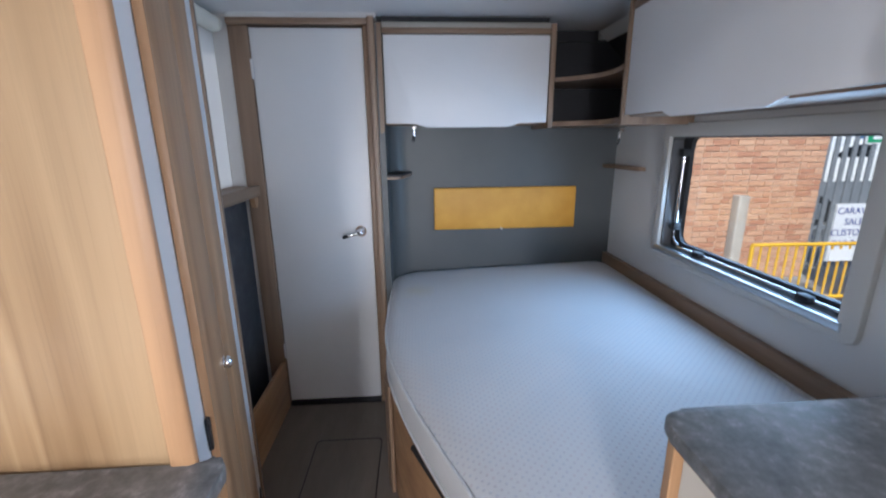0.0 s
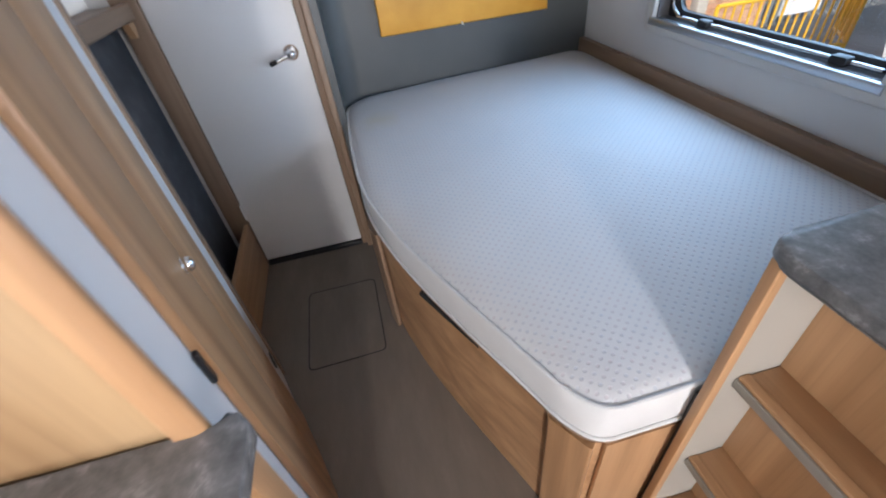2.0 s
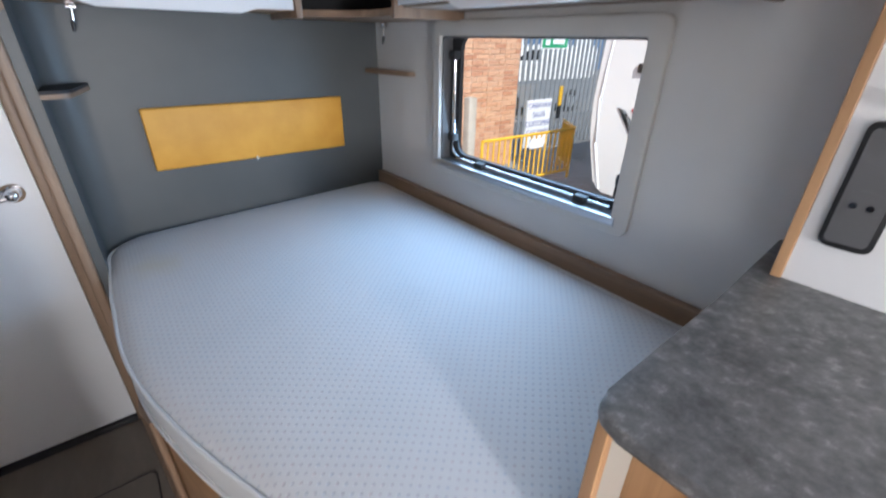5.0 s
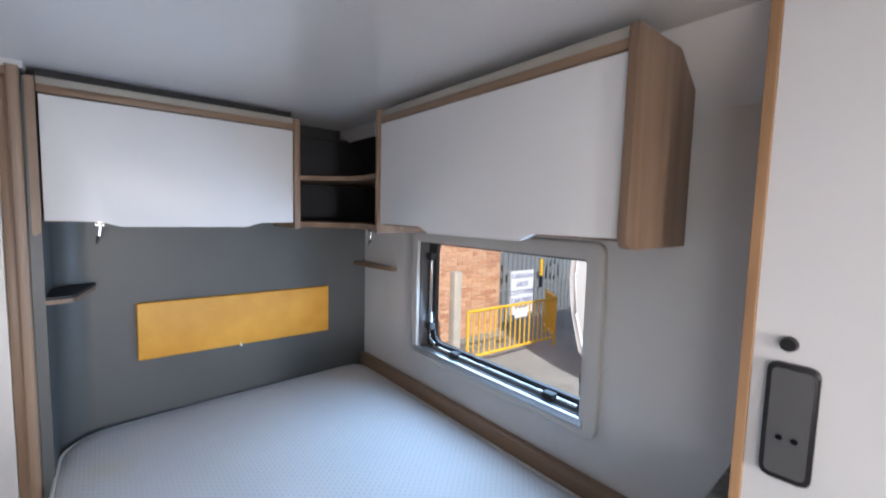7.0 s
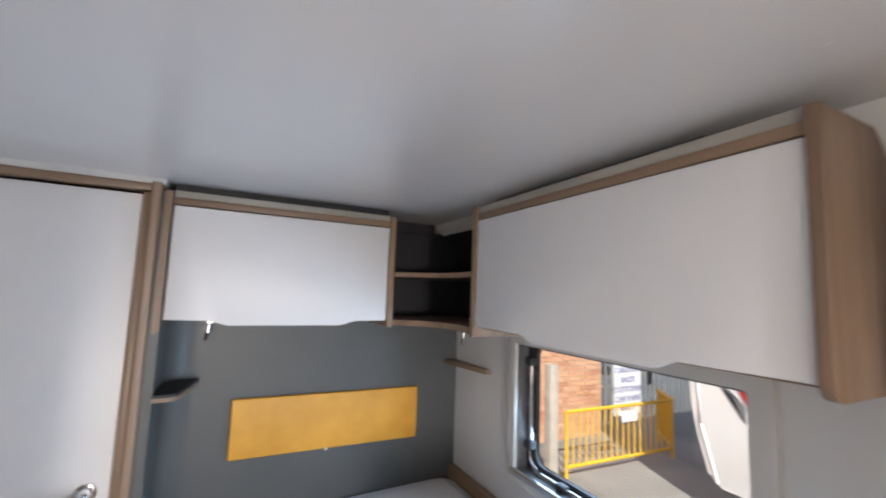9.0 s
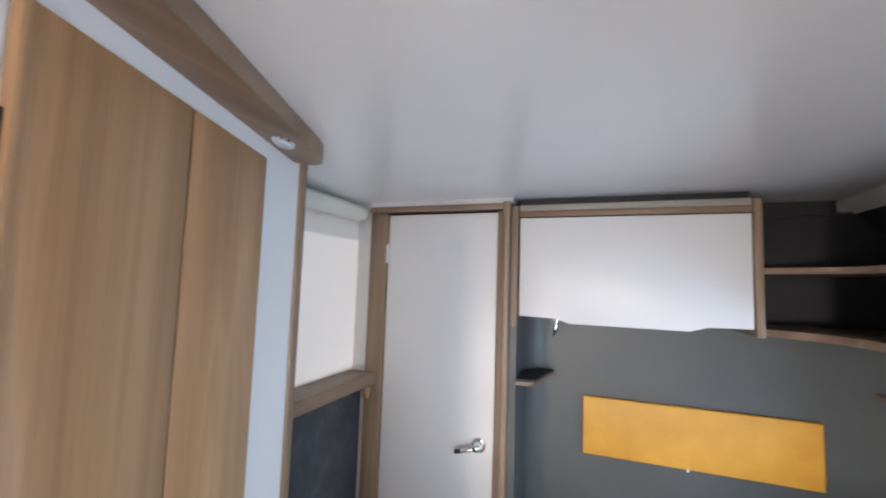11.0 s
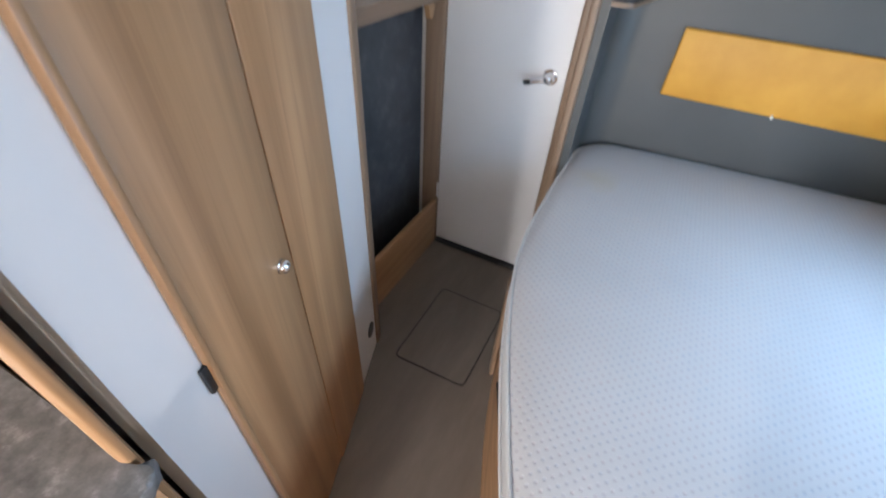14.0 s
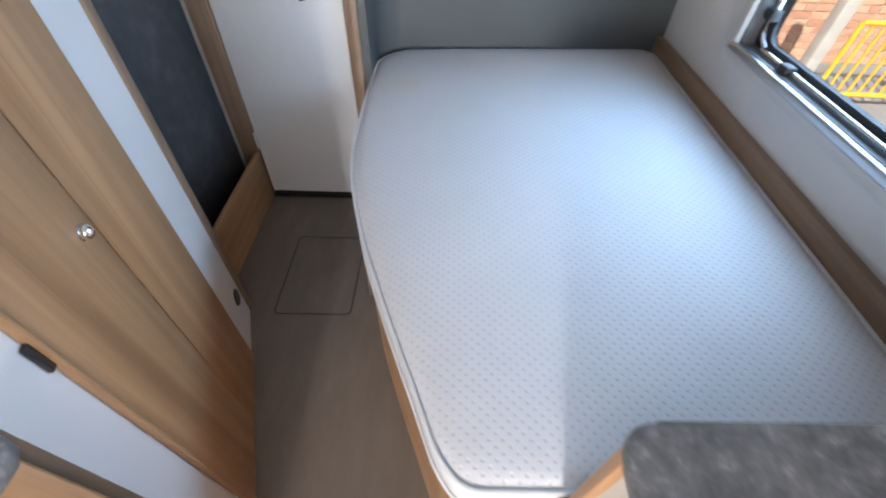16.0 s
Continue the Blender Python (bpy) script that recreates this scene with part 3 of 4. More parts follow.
def shell_rings(profile, cap):
    """Rings of the bed outline: (inward metres, height)."""
    bm = bmesh.new()
    n = len(outline)
    rings = []
    for inset, z in profile:
        ring = []
        for i, p in enumerate(outline):
            p = Vector(p)
            t = (Vector(outline[(i + 1) % n]) - Vector(outline[i - 1])).normalized()
            nrm = Vector((-t.y, t.x))
            if nrm.dot(ctr - p) < 0:
                nrm = -nrm
            q = p + nrm * inset if inset < 0.05 else p.lerp(ctr, inset)
            wob = 0.0025 * noise.noise(Vector((q.x * 5, q.y * 5, z * 9)))
            tilt = (0.030 * max(0.0, q.x) - edge_dip(q.x, q.y) - 0.024 * max(0.0, min(1.0, (1.35 - q.y) / 0.7)) * min(1.0, max(0.0, (1.15 - q.x) / 0.5))) * max(0.0, min(1.0, (z - 0.55) / 0.09))
            ring.append(bm.verts.new((q.x, q.y, z + wob + tilt)))
        rings.append(ring)
    for A, Bq in zip(rings, rings[1:]):
        for i in range(n):
            j = (i + 1) % n
            bm.faces.new((A[i], A[j], Bq[j], Bq[i]))
    if cap:
        bm.faces.new(rings[-1])
    return bm


part("border", shell_rings([(0.012, 0.499), (0.003, 0.506), (0.0, 0.53), (0.0, 0.60), (0.004, 0.630)], False), knit, mat, "white knitted border")
part("cover", shell_rings([(0.004, 0.632), (0.014, 0.642), (0.03, 0.648), (0.08, 0.653), (0.2, 0.658), (0.4, 0.661), (0.6, 0.662), (0.8, 0.662), (0.97, 0.662)], True), ticking, mat, "white dimpled ticking")
for z, r in ((0.634, 0.005), (0.505, 0.0045)):
    part("piping", tube(bmesh.new(), [(x, y, z + (0.030 * max(0.0, x) - edge_dip(x, y) - 0.024 * max(0.0, min(1.0, (1.35 - y) / 0.7)) * min(1.0, max(0.0, (1.15 - x) / 0.5)) if z > 0.6 else 0.0)) for x, y in outline], r, 8, True), knit, mat)

solid("wall_rail", B(1.160, 1.189, 0.645, 2.322, 0.46, 0.728, bevel=0.003), trim_y, "brown wooden rail along the wall beside the mattress", "rail", "object")

# ---- floor hatch ----
hatch = thing("floor_hatch", (-0.24, 1.55, 0.0), "rectangular rounded floor hatch in grey-brown vinyl", "floor hatch")
hatch_line = rounded([(-0.389, 1.338), (-0.088, 1.345), (-0.088, 1.762), (-0.389, 1.762)], 0.025)
part("gap", P(hatch_line, 0.0006, 0.0012), dark_panel, hatch, "dark joint round the lid")
part("lid", P(rounded([(-0.3865, 1.3405), (-0.0905, 1.3475), (-0.0905, 1.7595), (-0.3865, 1.7595)], 0.024), 0.0014, 0.0026), vinyl, hatch)
part("rim", tube(bmesh.new(), [(x, y, 0.0012) for x, y in hatch_line], 0.0022, 6, True), dark_panel, hatch)

# ---- wardrobe in the angled wall ----
U = Vector((-0.3387, 0.9409))
N = Vector((0.9409, 0.3387))
W0 = Vector((-0.226, 0.594))


def slant(bm, u0, u1, d0, d1, z0, z1, bevel=0.0):
    """A box on the angled wall: u along it from the partition, d out from its face."""
    box(bm, u0, u1, d0, d1, z0, z1, bevel)
    for q in bm.verts:
        p = W0 + U * q.co.x + N * q.co.y
        q.co = (p.x, p.y, q.co.z)
    return bm


def S(*a, **k):
    return slant(bmesh.new(), *a, **k)


U_DOOR, U_SEAM, U_END, U_POST = 0.080, 0.337, 0.589, 0.800
wr = thing("wardrobe", (W0.x, W0.y + 0.4, 0), "wardrobe with white angled front and brown oak-effect door", "wardrobe")
part("front", S(-0.018, U_POST, -0.02, 0.012, 0.0, CEIL), white, wr, "white front panel")
part("post", S(U_POST + 0.001, U_POST + 0.046, -0.022, 0.020, 0.0, CEIL, bevel=0.006), trim_z, wr, "brown corner post")
leaf = part("door", S(U_DOOR + 0.012, U_SEAM - 0.0022, 0.0125, 0.022, 0.035, 1.797, bevel=0.002), wood_z, wr)
part("edge_trim", S(U_DOOR, U_DOOR + 0.0115, 0.0125, 0.026, 0.035, 1.800, bevel=0.003), wood_z, leaf)
p0 = W0 + U * (U_SEAM - 0.043) + N * 0.016
bm = bmesh.new()
rod(bm, (p0.x, p0.y, 0.915), (p0.x + N.x * 0.008, p0.y + N.y * 0.008, 0.915), 0.014, 20)
m = Matrix.Translation((p0.x + N.x * 0.014, p0.y + N.y * 0.014, 0.915)) @ Vector((N.x, N.y, 0)).to_track_quat("Z", "Y").to_matrix().to_4x4() @ Matrix.Diagonal((1, 1, 0.75, 1))
bmesh.ops.create_uvsphere(bm, u_segments=20, v_segments=12, radius=0.0135, matrix=m)
part("knob", bm, chrome, leaf, "chrome push knob")
for hz in (1.66, 0.905):
    part("hinge", S(U_DOOR - 0.011, U_DOOR + 0.002, 0.0125, 0.0195, hz - 0.028, hz + 0.028, bevel=0.002), black, leaf, "black hinge")
# Dark strip added in the joint so its shade reads over the white front
part("seam_strip", S(U_SEAM - 0.006, U_SEAM + 0.006, 0.0123, 0.0140, 0.035, 1.795), dark_panel, wr, "added dark strip deepening shade in the panel gap")
part("side_panel", S(U_SEAM + 0.0022, U_END, 0.0125, 0.022, 0.012, 1.797, bevel=0.002), wood_z, wr)
p1 = W0 + U * (U_POST - 0.056) + N * 0.010
bm = bmesh.new()
bmesh.ops.create_cone(bm, cap_ends=True, segments=24, radius1=0.032, radius2=0.029, depth=0.006, matrix=Matrix.Translation((p1.x + N.x * 0.004, p1.y + N.y * 0.004, 0.160)) @ Vector((N.x, N.y, 0)).to_track_quat("Z", "Y").to_matrix().to_4x4())
part("grille", bm, black, wr, "round black vent outlet")
beam_pts = []
for u, d in ((-0.02, 0.0), (0.66, 0.0), (0.75, 0.004), (0.785, 0.03), (0.785, 0.07), (0.755, 0.090), (0.70, 0.097), (-0.02, 0.097)):
    q = W0 + U * u + N * d
    beam_pts.append((q.x, q.y))
beam = thing("lamp_pelmet", (-0.3, 1.0, 1.835), "brown oak pelmet under the ceiling with a recessed spot lamp", "pelmet")
part("board", P(rounded(beam_pts, (0, 0, 0.01, 0.02, 0.02, 0.02, 0.02, 0)), 1.838, CEIL - 0.001, bevel=0.003), trim_y, beam)
for u in (0.61,):
    q = W0 + U * u + N * 0.046
    bm = bmesh.new()
    m = Matrix.Translation((q.x, q.y, 1.8365)) @ Matrix.Rotation(math.atan2(U.y, U.x), 4, "Z") @ Matrix.Diagonal((1.5, 0.8, 1, 1))
    bmesh.ops.create_cone(bm, cap_ends=True, segments=28, radius1=0.024, radius2=0.028, depth=0.004, matrix=m)
    lampring = part("lamp_ring", bm, chrome, beam, "chrome lamp ring")
    bm = bmesh.new()
    m = Matrix.Translation((q.x, q.y, 1.834)) @ Matrix.Rotation(math.atan2(U.y, U.x), 4, "Z") @ Matrix.Diagonal((1.5, 0.8, 1, 1))
    bmesh.ops.create_cone(bm, cap_ends=True, segments=28, radius1=0.016, radius2=0.020, depth=0.003, matrix=m)
    part("lens", bm, lens_white, lampring, "frosted lens, unlit")

# ---- stored table and window beside the washroom ----
tb = thing("folded_table", (-0.69, 1.75, 0.02), "dark stone-effect table top stored upright behind a wooden lip", "table")
part("top", B(-0.712, -0.684, 1.44, 2.044, 0.03, 1.118, bevel=0.003), shaded_stone, tb)
part("edging", B(-0.711, -0.685, 1.432, 1.4395, 0.03, 1.118, bevel=0.002), black, tb, "black edging strip")
part("backing", B(-0.7160, -0.7125, 1.45, 2.04, 0.04, 1.11), inner_grey, tb, "pale backing board")
lip = thing("table_holder", (-0.60, 1.8, 0), "oak-effect lip board holding the stored table at the floor", "lip board")
part("board", B(-0.612, -0.592, 1.49, 2.046, 0.0, 0.262, bevel=0.002), wood_y, lip)
sill = thing("window_sill_shelf", (-0.68, 1.8, 1.12), "brown oak-effect sill shelf under the blind with a small catch", "shelf")
part("board", B(-0.749, -0.622, 1.45, 2.066, 1.120, 1.158, bevel=0.003), trim_y, sill)
part("front_lip", P(rounded([(-0.640, 1.116), (-0.614, 1.116), (-0.614, 1.165), (-0.640, 1.165)], 0.006), 1.45, 2.042, "y"), trim_y, sill)
part("catch", P([(1.955, 1.115), (2.000, 1.115), (2.000, 1.098), (1.985, 1.072), (1.970, 1.072), (1.962, 1.098)], -0.632, -0.612, "x"), wood_z, sill, "wooden turn catch")

w2 = thing("window_2", (-0.75, 1.75, 1.17), "window covered by a lowered white roller blind", "window", kind="structure")
part("blind", B(-0.7455, -0.743, 1.45, 2.068, 1.160, 1.822), blind_cloth, w2, "white translucent roller blind")
part("cassette", P(rounded([(-0.748, 1.805), (-0.715, 1.795), (-0.690, 1.815), (-0.690, 1.850), (-0.715, 1.868), (-0.748, 1.866)], 0.012), 1.45, 2.022, "y"), cream, w2, "cream blind cassette")
bm = bmesh.new()
rod(bm, (-0.714, 2.022, 1.832), (-0.714, 2.034, 1.832), 0.030, 24)
part("cassette_end", bm, cream, w2, "cream end cap")
part("pane", B(-0.775, -0.772, 1.401, 2.059, 1.171, 1.799), acrylic, w2).visible_shadow = False

# ---- kitchen side ----
panel = thing("kitchen_partition", (-0.48, 0.61, 0), "light oak-effect partition panel at the end of the kitchen worktop", "partition")
part("board", B(-0.749, -0.222, 0.553, 0.562, 0.0, CEIL), bold_oak, panel)
part("edge_post", P(rounded([(-0.221, 0.546), (-0.199, 0.546), (-0.190, 0.550), (-0.190, 0.559), (-0.221, 0.563)], 0.003), 0.0, CEIL), wood_z, panel, "oak edge post")

wt = thing("kitchen_worktop", (-0.45, 0.0, 0.90), "dark stone-effect kitchen worktop with a rounded corner", "worktop")
part("top", P(rounded([(-0.748, 0.551), (-0.748, -1.0), (-0.152, -1.0), (-0.152, 0.553), (-0.176, 0.566), (-0.186, 0.544)], (0, 0, 0, 0.04, 0, 0)), 0.930, 0.953, bevel=0.006, segs=3), stone, wt)
part("edge_band", P([(-0.748, 0.545), (-0.748, -1.0), (-0.162, -1.0), (-0.162, 0.545)], 0.920, 0.9295), stone, wt, "recessed lower edge of the worktop")
sk = thing("kitchen_sink", (-0.45, 0.25, 0.93), "stainless steel sink with raised rounded rim set in the worktop", "sink")
sink_line = rounded([(-0.66, 0.462), (-0.66, -0.02), (-0.197, -0.02), (-0.197, 0.462)], 0.07)
part("flange", P(sink_line, 0.954, 0.958, bevel=0.0015), steel, sk)
inner = rounded([(-0.64, 0.443), (-0.64, 0.0), (-0.216, 0.0), (-0.216, 0.443)], 0.06)
part("rim", tube(bmesh.new(), [(x, y, 0.960) for x, y in inner], 0.008, 10, True), steel, sk)
inner2 = rounded([(-0.628, 0.430), (-0.628, 0.012), (-0.229, 0.012), (-0.229, 0.430)], 0.05)
bm = bmesh.new()
rings = []
for k, (g, z) in enumerate(((1.0, 0.9595), (0.93, 0.9585), (0.86, 0.9582))):
    rings.append([bm.verts.new((-0.43 + (x + 0.43) * g, 0.23 + (y - 0.23) * g, z)) for x, y in inner2])
for A, Bq in zip(rings, rings[1:]):
    for i in range(len(A)):
        bm.faces.new((A[i], A[(i + 1) % len(A)], Bq[(i + 1) % len(A)], Bq[i]))
bm.faces.new(rings[-1])
part("drainer", bm, steel, sk)

kc = thing("kitchen_cabinet", (-0.45, 0.0, 0), "oak-effect kitchen base cabinet with a black oven front", "cabinet")
part("body", B(-0.748, -0.182, -0.99, 0.550, 0.0, 0.919), wood_z, kc)
part("stile", B(-0.181, -0.166, 0.512, 0.550, 0.06, 0.918, bevel=0.002), wood_z, kc)
oven = thing("oven", (-0.17, 0.25, 0.20), "black glass-fronted oven built into the kitchen cabinet", "oven")
part("door", B(-0.181, -0.160, 0.02, 0.508, 0.20, 0.855, bevel=0.004), glass_black, oven)
part("handle", tube(bmesh.new(), [(-0.160, 0.10, 0.80), (-0.130, 0.10, 0.80), (-0.130, 0.46, 0.80), (-0.160, 0.46, 0.80)], 0.007, 8), black, oven)

# ---- cabinet with open shelves at the bed foot ----
sc = thing("shelf_cabinet", (0.75, 0.2, 0), "open-shelved oak-effect cabinet at the foot of the bed", "cabinet")
part("end_panel", B(0.487, 1.188, 0.580, 0.5875, 0.0, 0.933), inner_grey, sc, "pale grey laminate end panel")
part("spacer", B(0.480, 1.150, 0.589, 0.5985, 0.0, 0.60), dark_panel, sc, "dark spacer against the bed")
part("edge_strip", P(rounded([(0.468, 0.568), (0.4865, 0.568), (0.4865, 0.586), (0.468, 0.586)], 0.003), 0.0, 0.933), wood_z, sc, "oak edge strip")
part("back_board", B(0.614, 0.630, -0.80, 0.5795, 0.0, 0.932), wood_z, sc, "oak back of the shelves")
for z in (0.645, 0.340, 0.10):
    s = part("shelf", B(0.530, 0.6135, -0.80, 0.5785, z - 0.018, z, bevel=0.001), wood_y, sc)
    part("front_edge", B(0.5245, 0.5295, -0.80, 0.5785, z - 0.0185, z + 0.001, bevel=0.001), inner_grey, s, "pale front edge")
    part("lip", P(rounded([(0.530, z + 0.0005), (0.552, z + 0.0005), (0.550, z + 0.006), (0.532, z + 0.006)], 0.002, 3), -0.80, 0.5785, "y"), wood_y, s, "raised oak lip")
part("top_rail", B(0.600, 0.6135, -0.80, 0.579, 0.900, 0.932), wood_y, sc)

wt2 = thing("side_worktop", (0.8, 0.0, 0.90), "dark stone-effect worktop with rounded corner on the shelf cabinet", "worktop")
part("top", P(rounded([(1.188, 0.612), (0.80, 0.594), (0.446, 0.590), (0.446, -0.80), (1.188, -0.80)], (0, 0, 0.040, 0, 0)), 0.9445, 0.968, bevel=0.006, segs=3), stone, wt2)
part("edge_band", P(rounded([(1.188, 0.604), (0.80, 0.586), (0.456, 0.582), (0.456, -0.80), (1.188, -0.80)], (0, 0, 0.034, 0, 0)), 0.934, 0.944), stone, wt2, "recessed lower edge of the worktop")

fw = thing("service_panel", (1.11, 0.0, 0.94), "white wall panel with an oak edge rising from the worktop", "wall panel")
part("panel", B(0.985, 1.188, -0.80, 0.5525, 0.969, CEIL), white, fw)
part("edge_trim", P(rounded([(0.980, 0.553), (1.188, 0.553), (1.188, 0.570), (0.980, 0.570)], 0.002), 0.969, CEIL), wood_z, fw, "oak edge trim")
soc = thing("socket_plate", (0.98, 0.495, 1.05), "dark grey double socket plate on the white panel", "socket")
part("plate", P(rounded([(0.461, 1.052), (0.529, 1.052), (0.529, 1.250), (0.461, 1.250)], 0.014), 0.974, 0.9845, "x", bevel=0.003), black, soc)
s = part("inset", P(rounded([(0.468, 1.061), (0.522, 1.061), (0.522, 1.241), (0.468, 1.241)], 0.010), 0.9725, 0.9745, "x"), grey_plastic, soc)
part("socket_ring", P(rounded([(0.474, 1.100), (0.516, 1.100), (0.516, 1.150), (0.474, 1.150)], 0.018), 0.9715, 0.9726, "x"), grey_plastic, s)
for dy in (-0.010, 0.010):
    part("pin_hole", rod(bmesh.new(), (0.9716, 0.495 + dy, 1.125), (0.9705, 0.495 + dy, 1.125), 0.005, 12), glass_black, s)
kb = thing("wall_button", (0.98, 0.505, 1.27), "small round black button on the white panel", "button")
part("cap", rod(bmesh.new(), (0.9845, 0.505, 1.281), (0.973, 0.505, 1.281), 0.013, 20, 0.011), black, kb)

# ---- outdoors ----
G = -0.55
solid("ground", B(-300, 300, -300, 300, G - 0.2, G), asphalt, "worn pale grey ground of the sales yard", "ground")

# pedestrian barrier
bar = thing("barrier", (4.75, 4.2, G), "yellow-painted steel pedestrian barrier standing in the yard", "barrier")
A0, A1 = Vector((3.78, 4.28)), Vector((5.60, 4.22))


def on_bar(t, z):
    q = A0.lerp(A1, t)
    return (q.x, q.y, z)


ZT, ZB = 0.205, -0.415
for z in (ZT, ZB):
    part("rail", rod(bmesh.new(), on_bar(0, z), on_bar(1, z), 0.021, 10), yellow_paint, bar)
for k in range(19):
    t = k / 18
    part("post" if k in (0, 18) else "bar", rod(bmesh.new(), on_bar(t, G if k in (0, 18) else ZB), on_bar(t, ZT), 0.021 if k in (0, 18) else 0.012, 8), yellow_paint, bar)
part("plate", B(4.62, 4.90, 4.205, 4.212, 0.02, 0.15), sign_white, bar, "small white plate")

wing = thing("barrier", (5.7, 4.4, G), "yellow-painted steel barrier wing turned away from the first", "barrier")
for z in (ZT, ZB):
    part("rail", rod(bmesh.new(), (5.66, 4.25, z), (6.06, 4.75, z), 0.021, 10), yellow_paint, wing)
for k in range(8):
    q = Vector((5.66, 4.25)).lerp(Vector((6.06, 4.75)), k / 7)
    part("bar", rod(bmesh.new(), (q.x, q.y, G if k in (0, 7) else ZB), (q.x, q.y, ZT), 0.014, 8), yellow_paint, wing)

post = thing("concrete_post", (3.62, 4.3, G), "weathered square concrete post in front of the brick wall", "post")
part("shaft", P(rounded([(3.56, 4.30), (3.68, 4.30), (3.68, 4.42), (3.56, 4.42)], 0.02), G, 0.745, bevel=0.012), concrete, post)

# palisade fence
FY = 5.62
fence = thing("palisade_fence", (8, FY, G), "galvanised steel palisade fence behind the yard", "fence")
for z in (0.05, 1.75):
    part("rail", B(5.60, 12.0, FY + 0.02, FY + 0.06, z, z + 0.05), galv, fence)
for k in range(46):
    x = 5.66 + k * 0.135
    part("pale", P([(x - 0.033, G + 0.05), (x + 0.033, G + 0.05), (x + 0.033, 2.20), (x, 2.32), (x - 0.033, 2.20)], FY, FY + 0.018, "y"), galv, fence)


def lettering(body, size, at, turn, mat, parent):
    cu = bpy.data.curves.new("lettering", "FONT")
    cu.body, cu.size, cu.extrude, cu.align_x = body, size, 0.002, "CENTER"
    ob = new("lettering", cu)
    cu.materials.append(mat)
    ob.parent = parent
    ob.matrix_basis = Matrix.Translation(Vector(at) - origin_of(parent)) @ turn
    return ob


UP = Matrix.Rotation(math.pi / 2, 4, "X")
sg = thing("yard_sign", (6.4, FY - 0.02, -0.43), "white sign with blue capitals fixed to the palisade fence", "sign")
part("board", B(6.10, 6.76, FY - 0.030, FY - 0.001, -0.43, 0.42), sign_white, sg)
for row, word in enumerate(("CARAVAN", "SALES", "CUSTOMER", "CAR PARK", "ONLY")):
    lettering(word, 0.135, (6.43, FY - 0.032, 0.275 - row * 0.16), UP, ink_blue, sg)
gs = thing("exit_sign", (6.7, FY - 0.02, 1.27), "green sign with a white border on the fence", "sign")
part("border", B(6.31, 7.03, FY - 0.014, FY - 0.001, 1.25, 1.56), sign_white, gs)
part("board", B(6.33, 7.01, FY - 0.022, FY - 0.015, 1.27, 1.54), sign_green, gs)
part("mark", B(6.40, 6.52, FY - 0.027, FY - 0.023, 1.31, 1.50), sign_white, gs)
part("mark", B(6.60, 6.92, FY - 0.027, FY - 0.023, 1.33, 1.42), sign_white, gs)
yl = thing("yellow_marker", (7.0, FY - 0.04, 0.0), "narrow yellow and black marker on the fence", "marker")
part("strip", B(6.98, 7.05, FY - 0.035, FY + 0.002, 0.28, 0.62), yellow_paint, yl)
part("base", B(6.98, 7.05, FY - 0.035, FY + 0.002, 0.04, 0.278), black, yl)

# parked vehicle and shed beyond the fence
van = thing("parked_van", (9.6, 9.3, G), "white van parked beyond the fence", "van")
part("body", P(rounded([(8.0, 0.42), (12.4, 0.42), (12.4, 1.28), (9.3, 1.3), (8.6, 0.95), (8.0, 0.85)], 0.08), 8.5, 10.3, "y", bevel=0.06), van_white, van)
part("skirt", P(rounded([(8.0, G + 0.30), (12.4, G + 0.30), (12.4, 0.415), (8.0, 0.415)], 0.06), 8.52, 10.28, "y"), galv, van, "grey lower skirt")
part("windscreen", P([(8.85, 0.93), (9.8, 0.93), (9.8, 1.18), (9.32, 1.18)], 8.488, 8.502, "y"), glass_black, van)
for x in (8.8, 11.4):
    w = part("wheel", rod(bmesh.new(), (x, 8.48, G + 0.33), (x, 8.68, G + 0.33), 0.33, 20), rubber, van)
    part("hub", rod(bmesh.new(), (x, 8.465, G + 0.33), (x, 8.485, G + 0.33), 0.18, 16), alu, w)
shed = thing("yard_building", (18, 22, G), "blue-grey clad building far across the yard", "building")
part("wall", B(4, 44, 22, 30, G, 4.2), far_blue, shed)
part("roof", P([(3.7, 4.2), (44.3, 4.2), (24, 6.2)], 21.7, 30.3, "y"), galv, shed)
for k in range(8):
    part("window", B(6 + k * 4, 8 + k * 4, 21.96, 22.0, 1.2, 2.4), sign_white, shed)

# neighbouring caravan
cv = thing("neighbour_caravan", (7.5, 2.2, G), "white touring caravan parked alongside, seen through the window", "caravan")
part("body", P(rounded([(1.05, G + 0.28), (3.12, G + 0.28), (3.34, 0.5), (3.26, 1.95), (1.2, 2.0), (1.0, 0.5)], (0.06, 0.10, 0.5, 0.25, 0.25, 0.3)), 4.6, 10.8, "x", bevel=0.05, segs=3), van_white, cv)
part("edge_moulding", tube(bmesh.new(), [(4.605, 3.06, -0.24), (4.598, 3.21, 0.3), (4.598, 3.24, 0.8), (4.605, 3.20, 1.4), (4.61, 3.17, 1.9)], 0.016, 8), sign_white, cv)
part("decal", P([(3.00, 0.72), (2.92, 0.70), (2.78, 0.42), (2.78, 0.56)], 4.590, 4.598, "x"), galv, cv, "grey stripe decal")
part("decal", P([(2.84, 0.72), (2.76, 0.72), (2.66, 0.52), (2.72, 0.50)], 4.590, 4.598, "x"), red_paint, cv, "red stripe decal")
part("lamp", B(4.57, 4.598, 2.76, 2.86, 1.08, 1.17, bevel=0.01), black, cv, "small dark marker lamp")
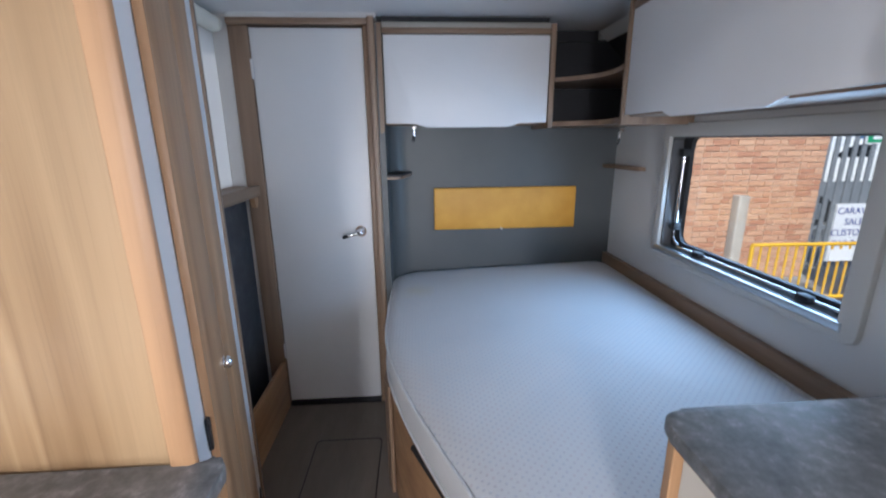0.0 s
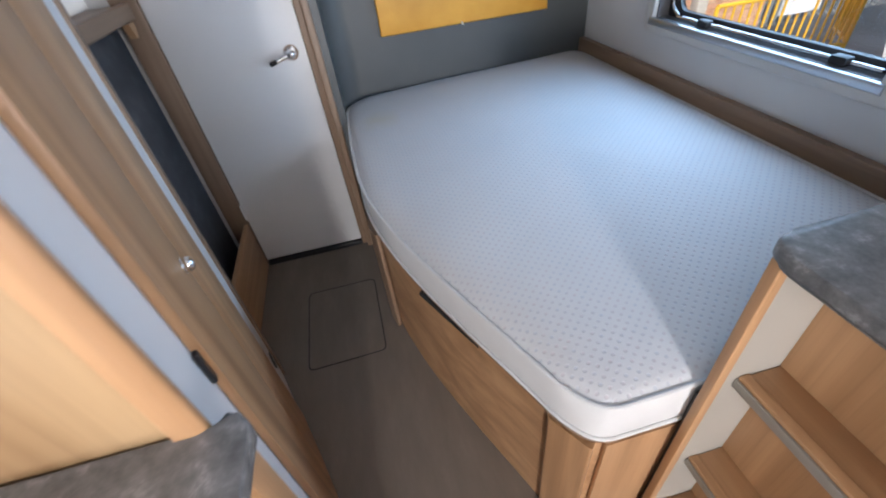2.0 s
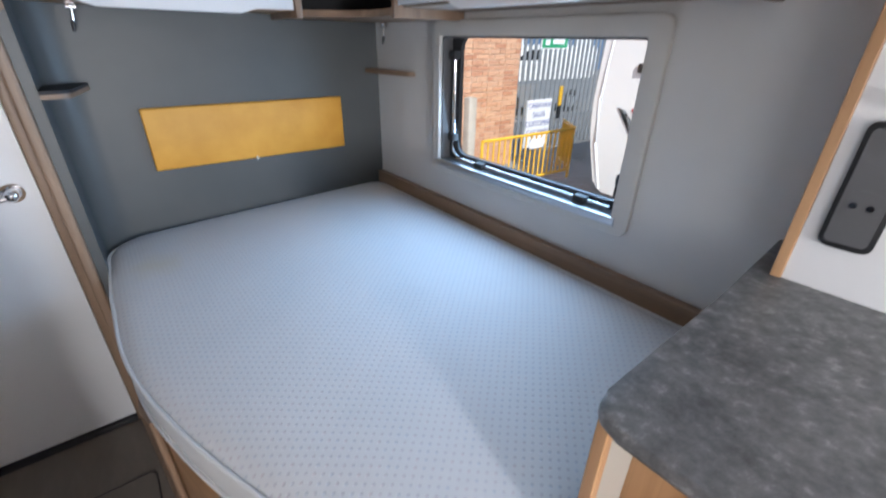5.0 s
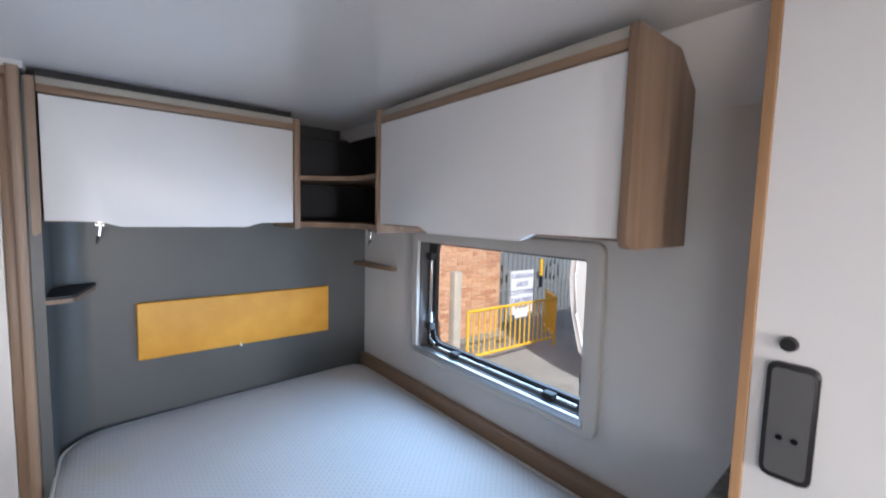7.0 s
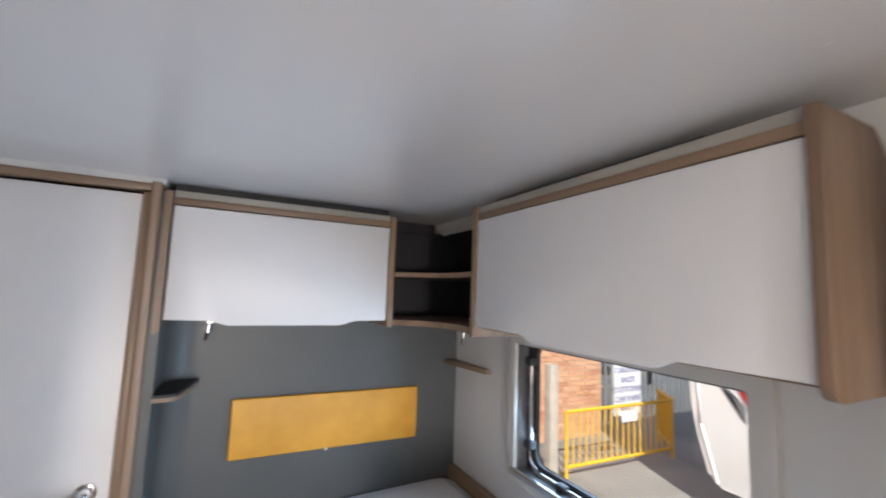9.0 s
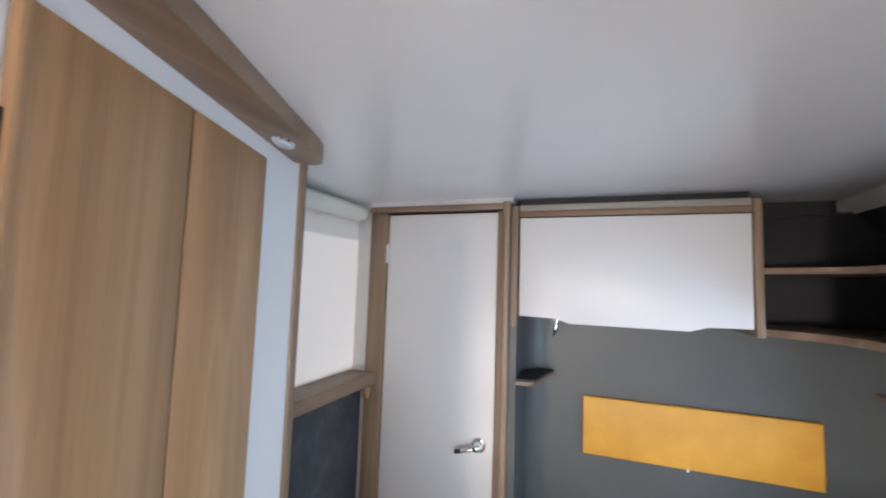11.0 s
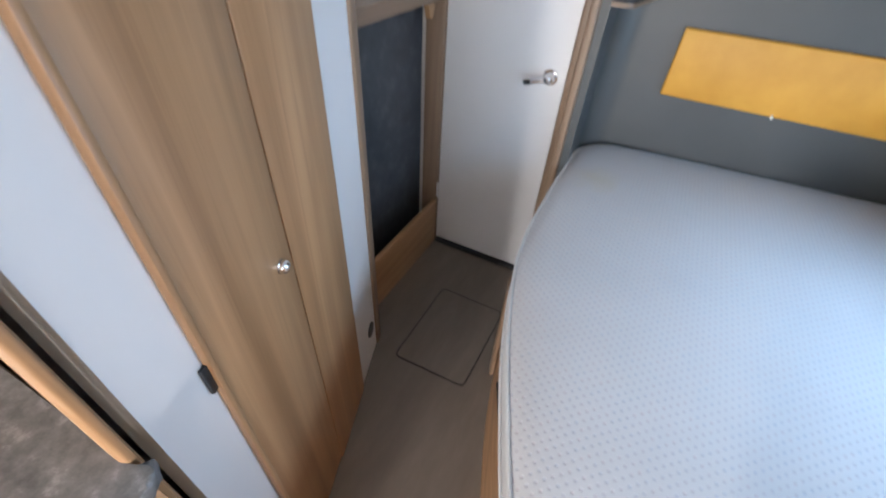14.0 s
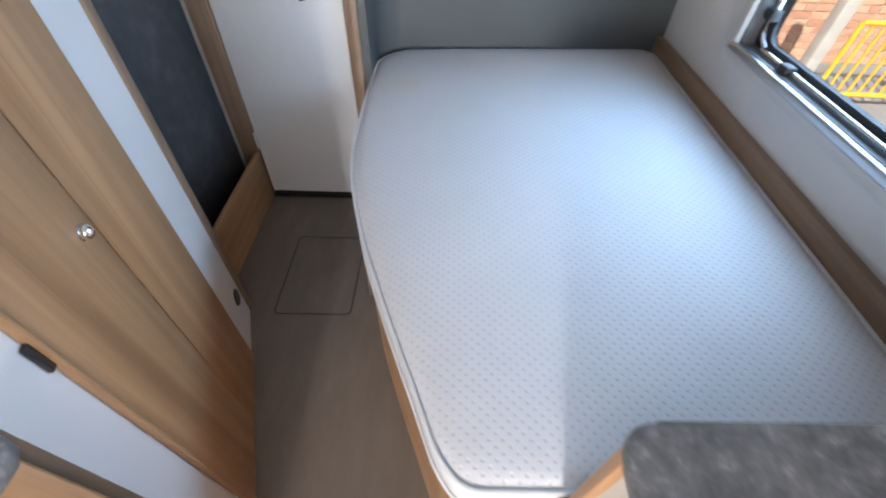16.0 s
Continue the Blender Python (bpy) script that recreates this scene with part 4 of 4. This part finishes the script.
part("grab_handle", tube(bmesh.new(), [(4.59, 2.50, -0.15), (4.54, 2.51, -0.13), (4.53, 2.53, 0.05), (4.59, 2.54, 0.10)], 0.012, 8), black, cv)
part("wheel", rod(bmesh.new(), (7.8, 2.90, G + 0.32), (7.8, 3.13, G + 0.32), 0.32, 20), rubber, cv)

# brick building
hall = thing("brick_building", (1, 6.5, G), "sunlit red brick building across the yard", "building")
BX, BY = 5.46, 5.30
part("backing", B(-6.0, BX - 0.008, BY + 0.010, 11.0, G, 4.6), mortar, hall, "mortar joints")
part("parapet", B(-6.1, BX + 0.08, BY - 0.05, 11.1, 4.6, 4.78), concrete, hall)
bm = box(bmesh.new(), -0.1075, 0.1075, 0.0, 0.09, 0.0, 0.065, bevel=0.004, segs=1)
brick_me = finish(bm, "brick", brick_mat, (0, 0, 0), False)
bm = box(bmesh.new(), -0.051, 0.051, 0.0, 0.09, 0.0, 0.065, bevel=0.004, segs=1)
half_me = finish(bm, "brick", brick_mat, (0, 0, 0), False)
rest = []
base = origin_of(hall)
for row in range(62):
    z = G + 0.01 + row * 0.075
    x, long = BX, row % 2 == 0
    while x > -5.9:
        h = 0.1075 if long else 0.051
        x -= h
        if x > 3.75 and row < 24:
            ob = new("brick", brick_me if long else half_me)
            ob.parent = hall
            ob.location = Vector((x, BY - random.uniform(0, 0.004), z)) - base
        else:
            rest.append((x, z, h))
        x -= h + 0.010
        long = not long
verts, faces = [], []
for x, z, h in rest:
    i = len(verts)
    y = BY - random.uniform(0, 0.004)
    verts += [(x - h, y, z), (x + h, y, z), (x + h, y, z + 0.065), (x - h, y, z + 0.065), (x - h, y + 0.05, z), (x + h, y + 0.05, z), (x + h, y + 0.05, z + 0.065), (x - h, y + 0.05, z + 0.065)]
    faces += [(i, i + 1, i + 2, i + 3), (i, i + 4, i + 5, i + 1), (i + 3, i + 2, i + 6, i + 7), (i + 1, i + 5, i + 6, i + 2), (i, i + 3, i + 7, i + 4)]
me = bpy.data.meshes.new("bricks")
me.from_pydata([Vector(q) - base for q in verts], [], faces)
me.materials.append(brick_mat)
ob = new("bricks", me)
ob.parent = hall
tagged(ob, kind="stuff")
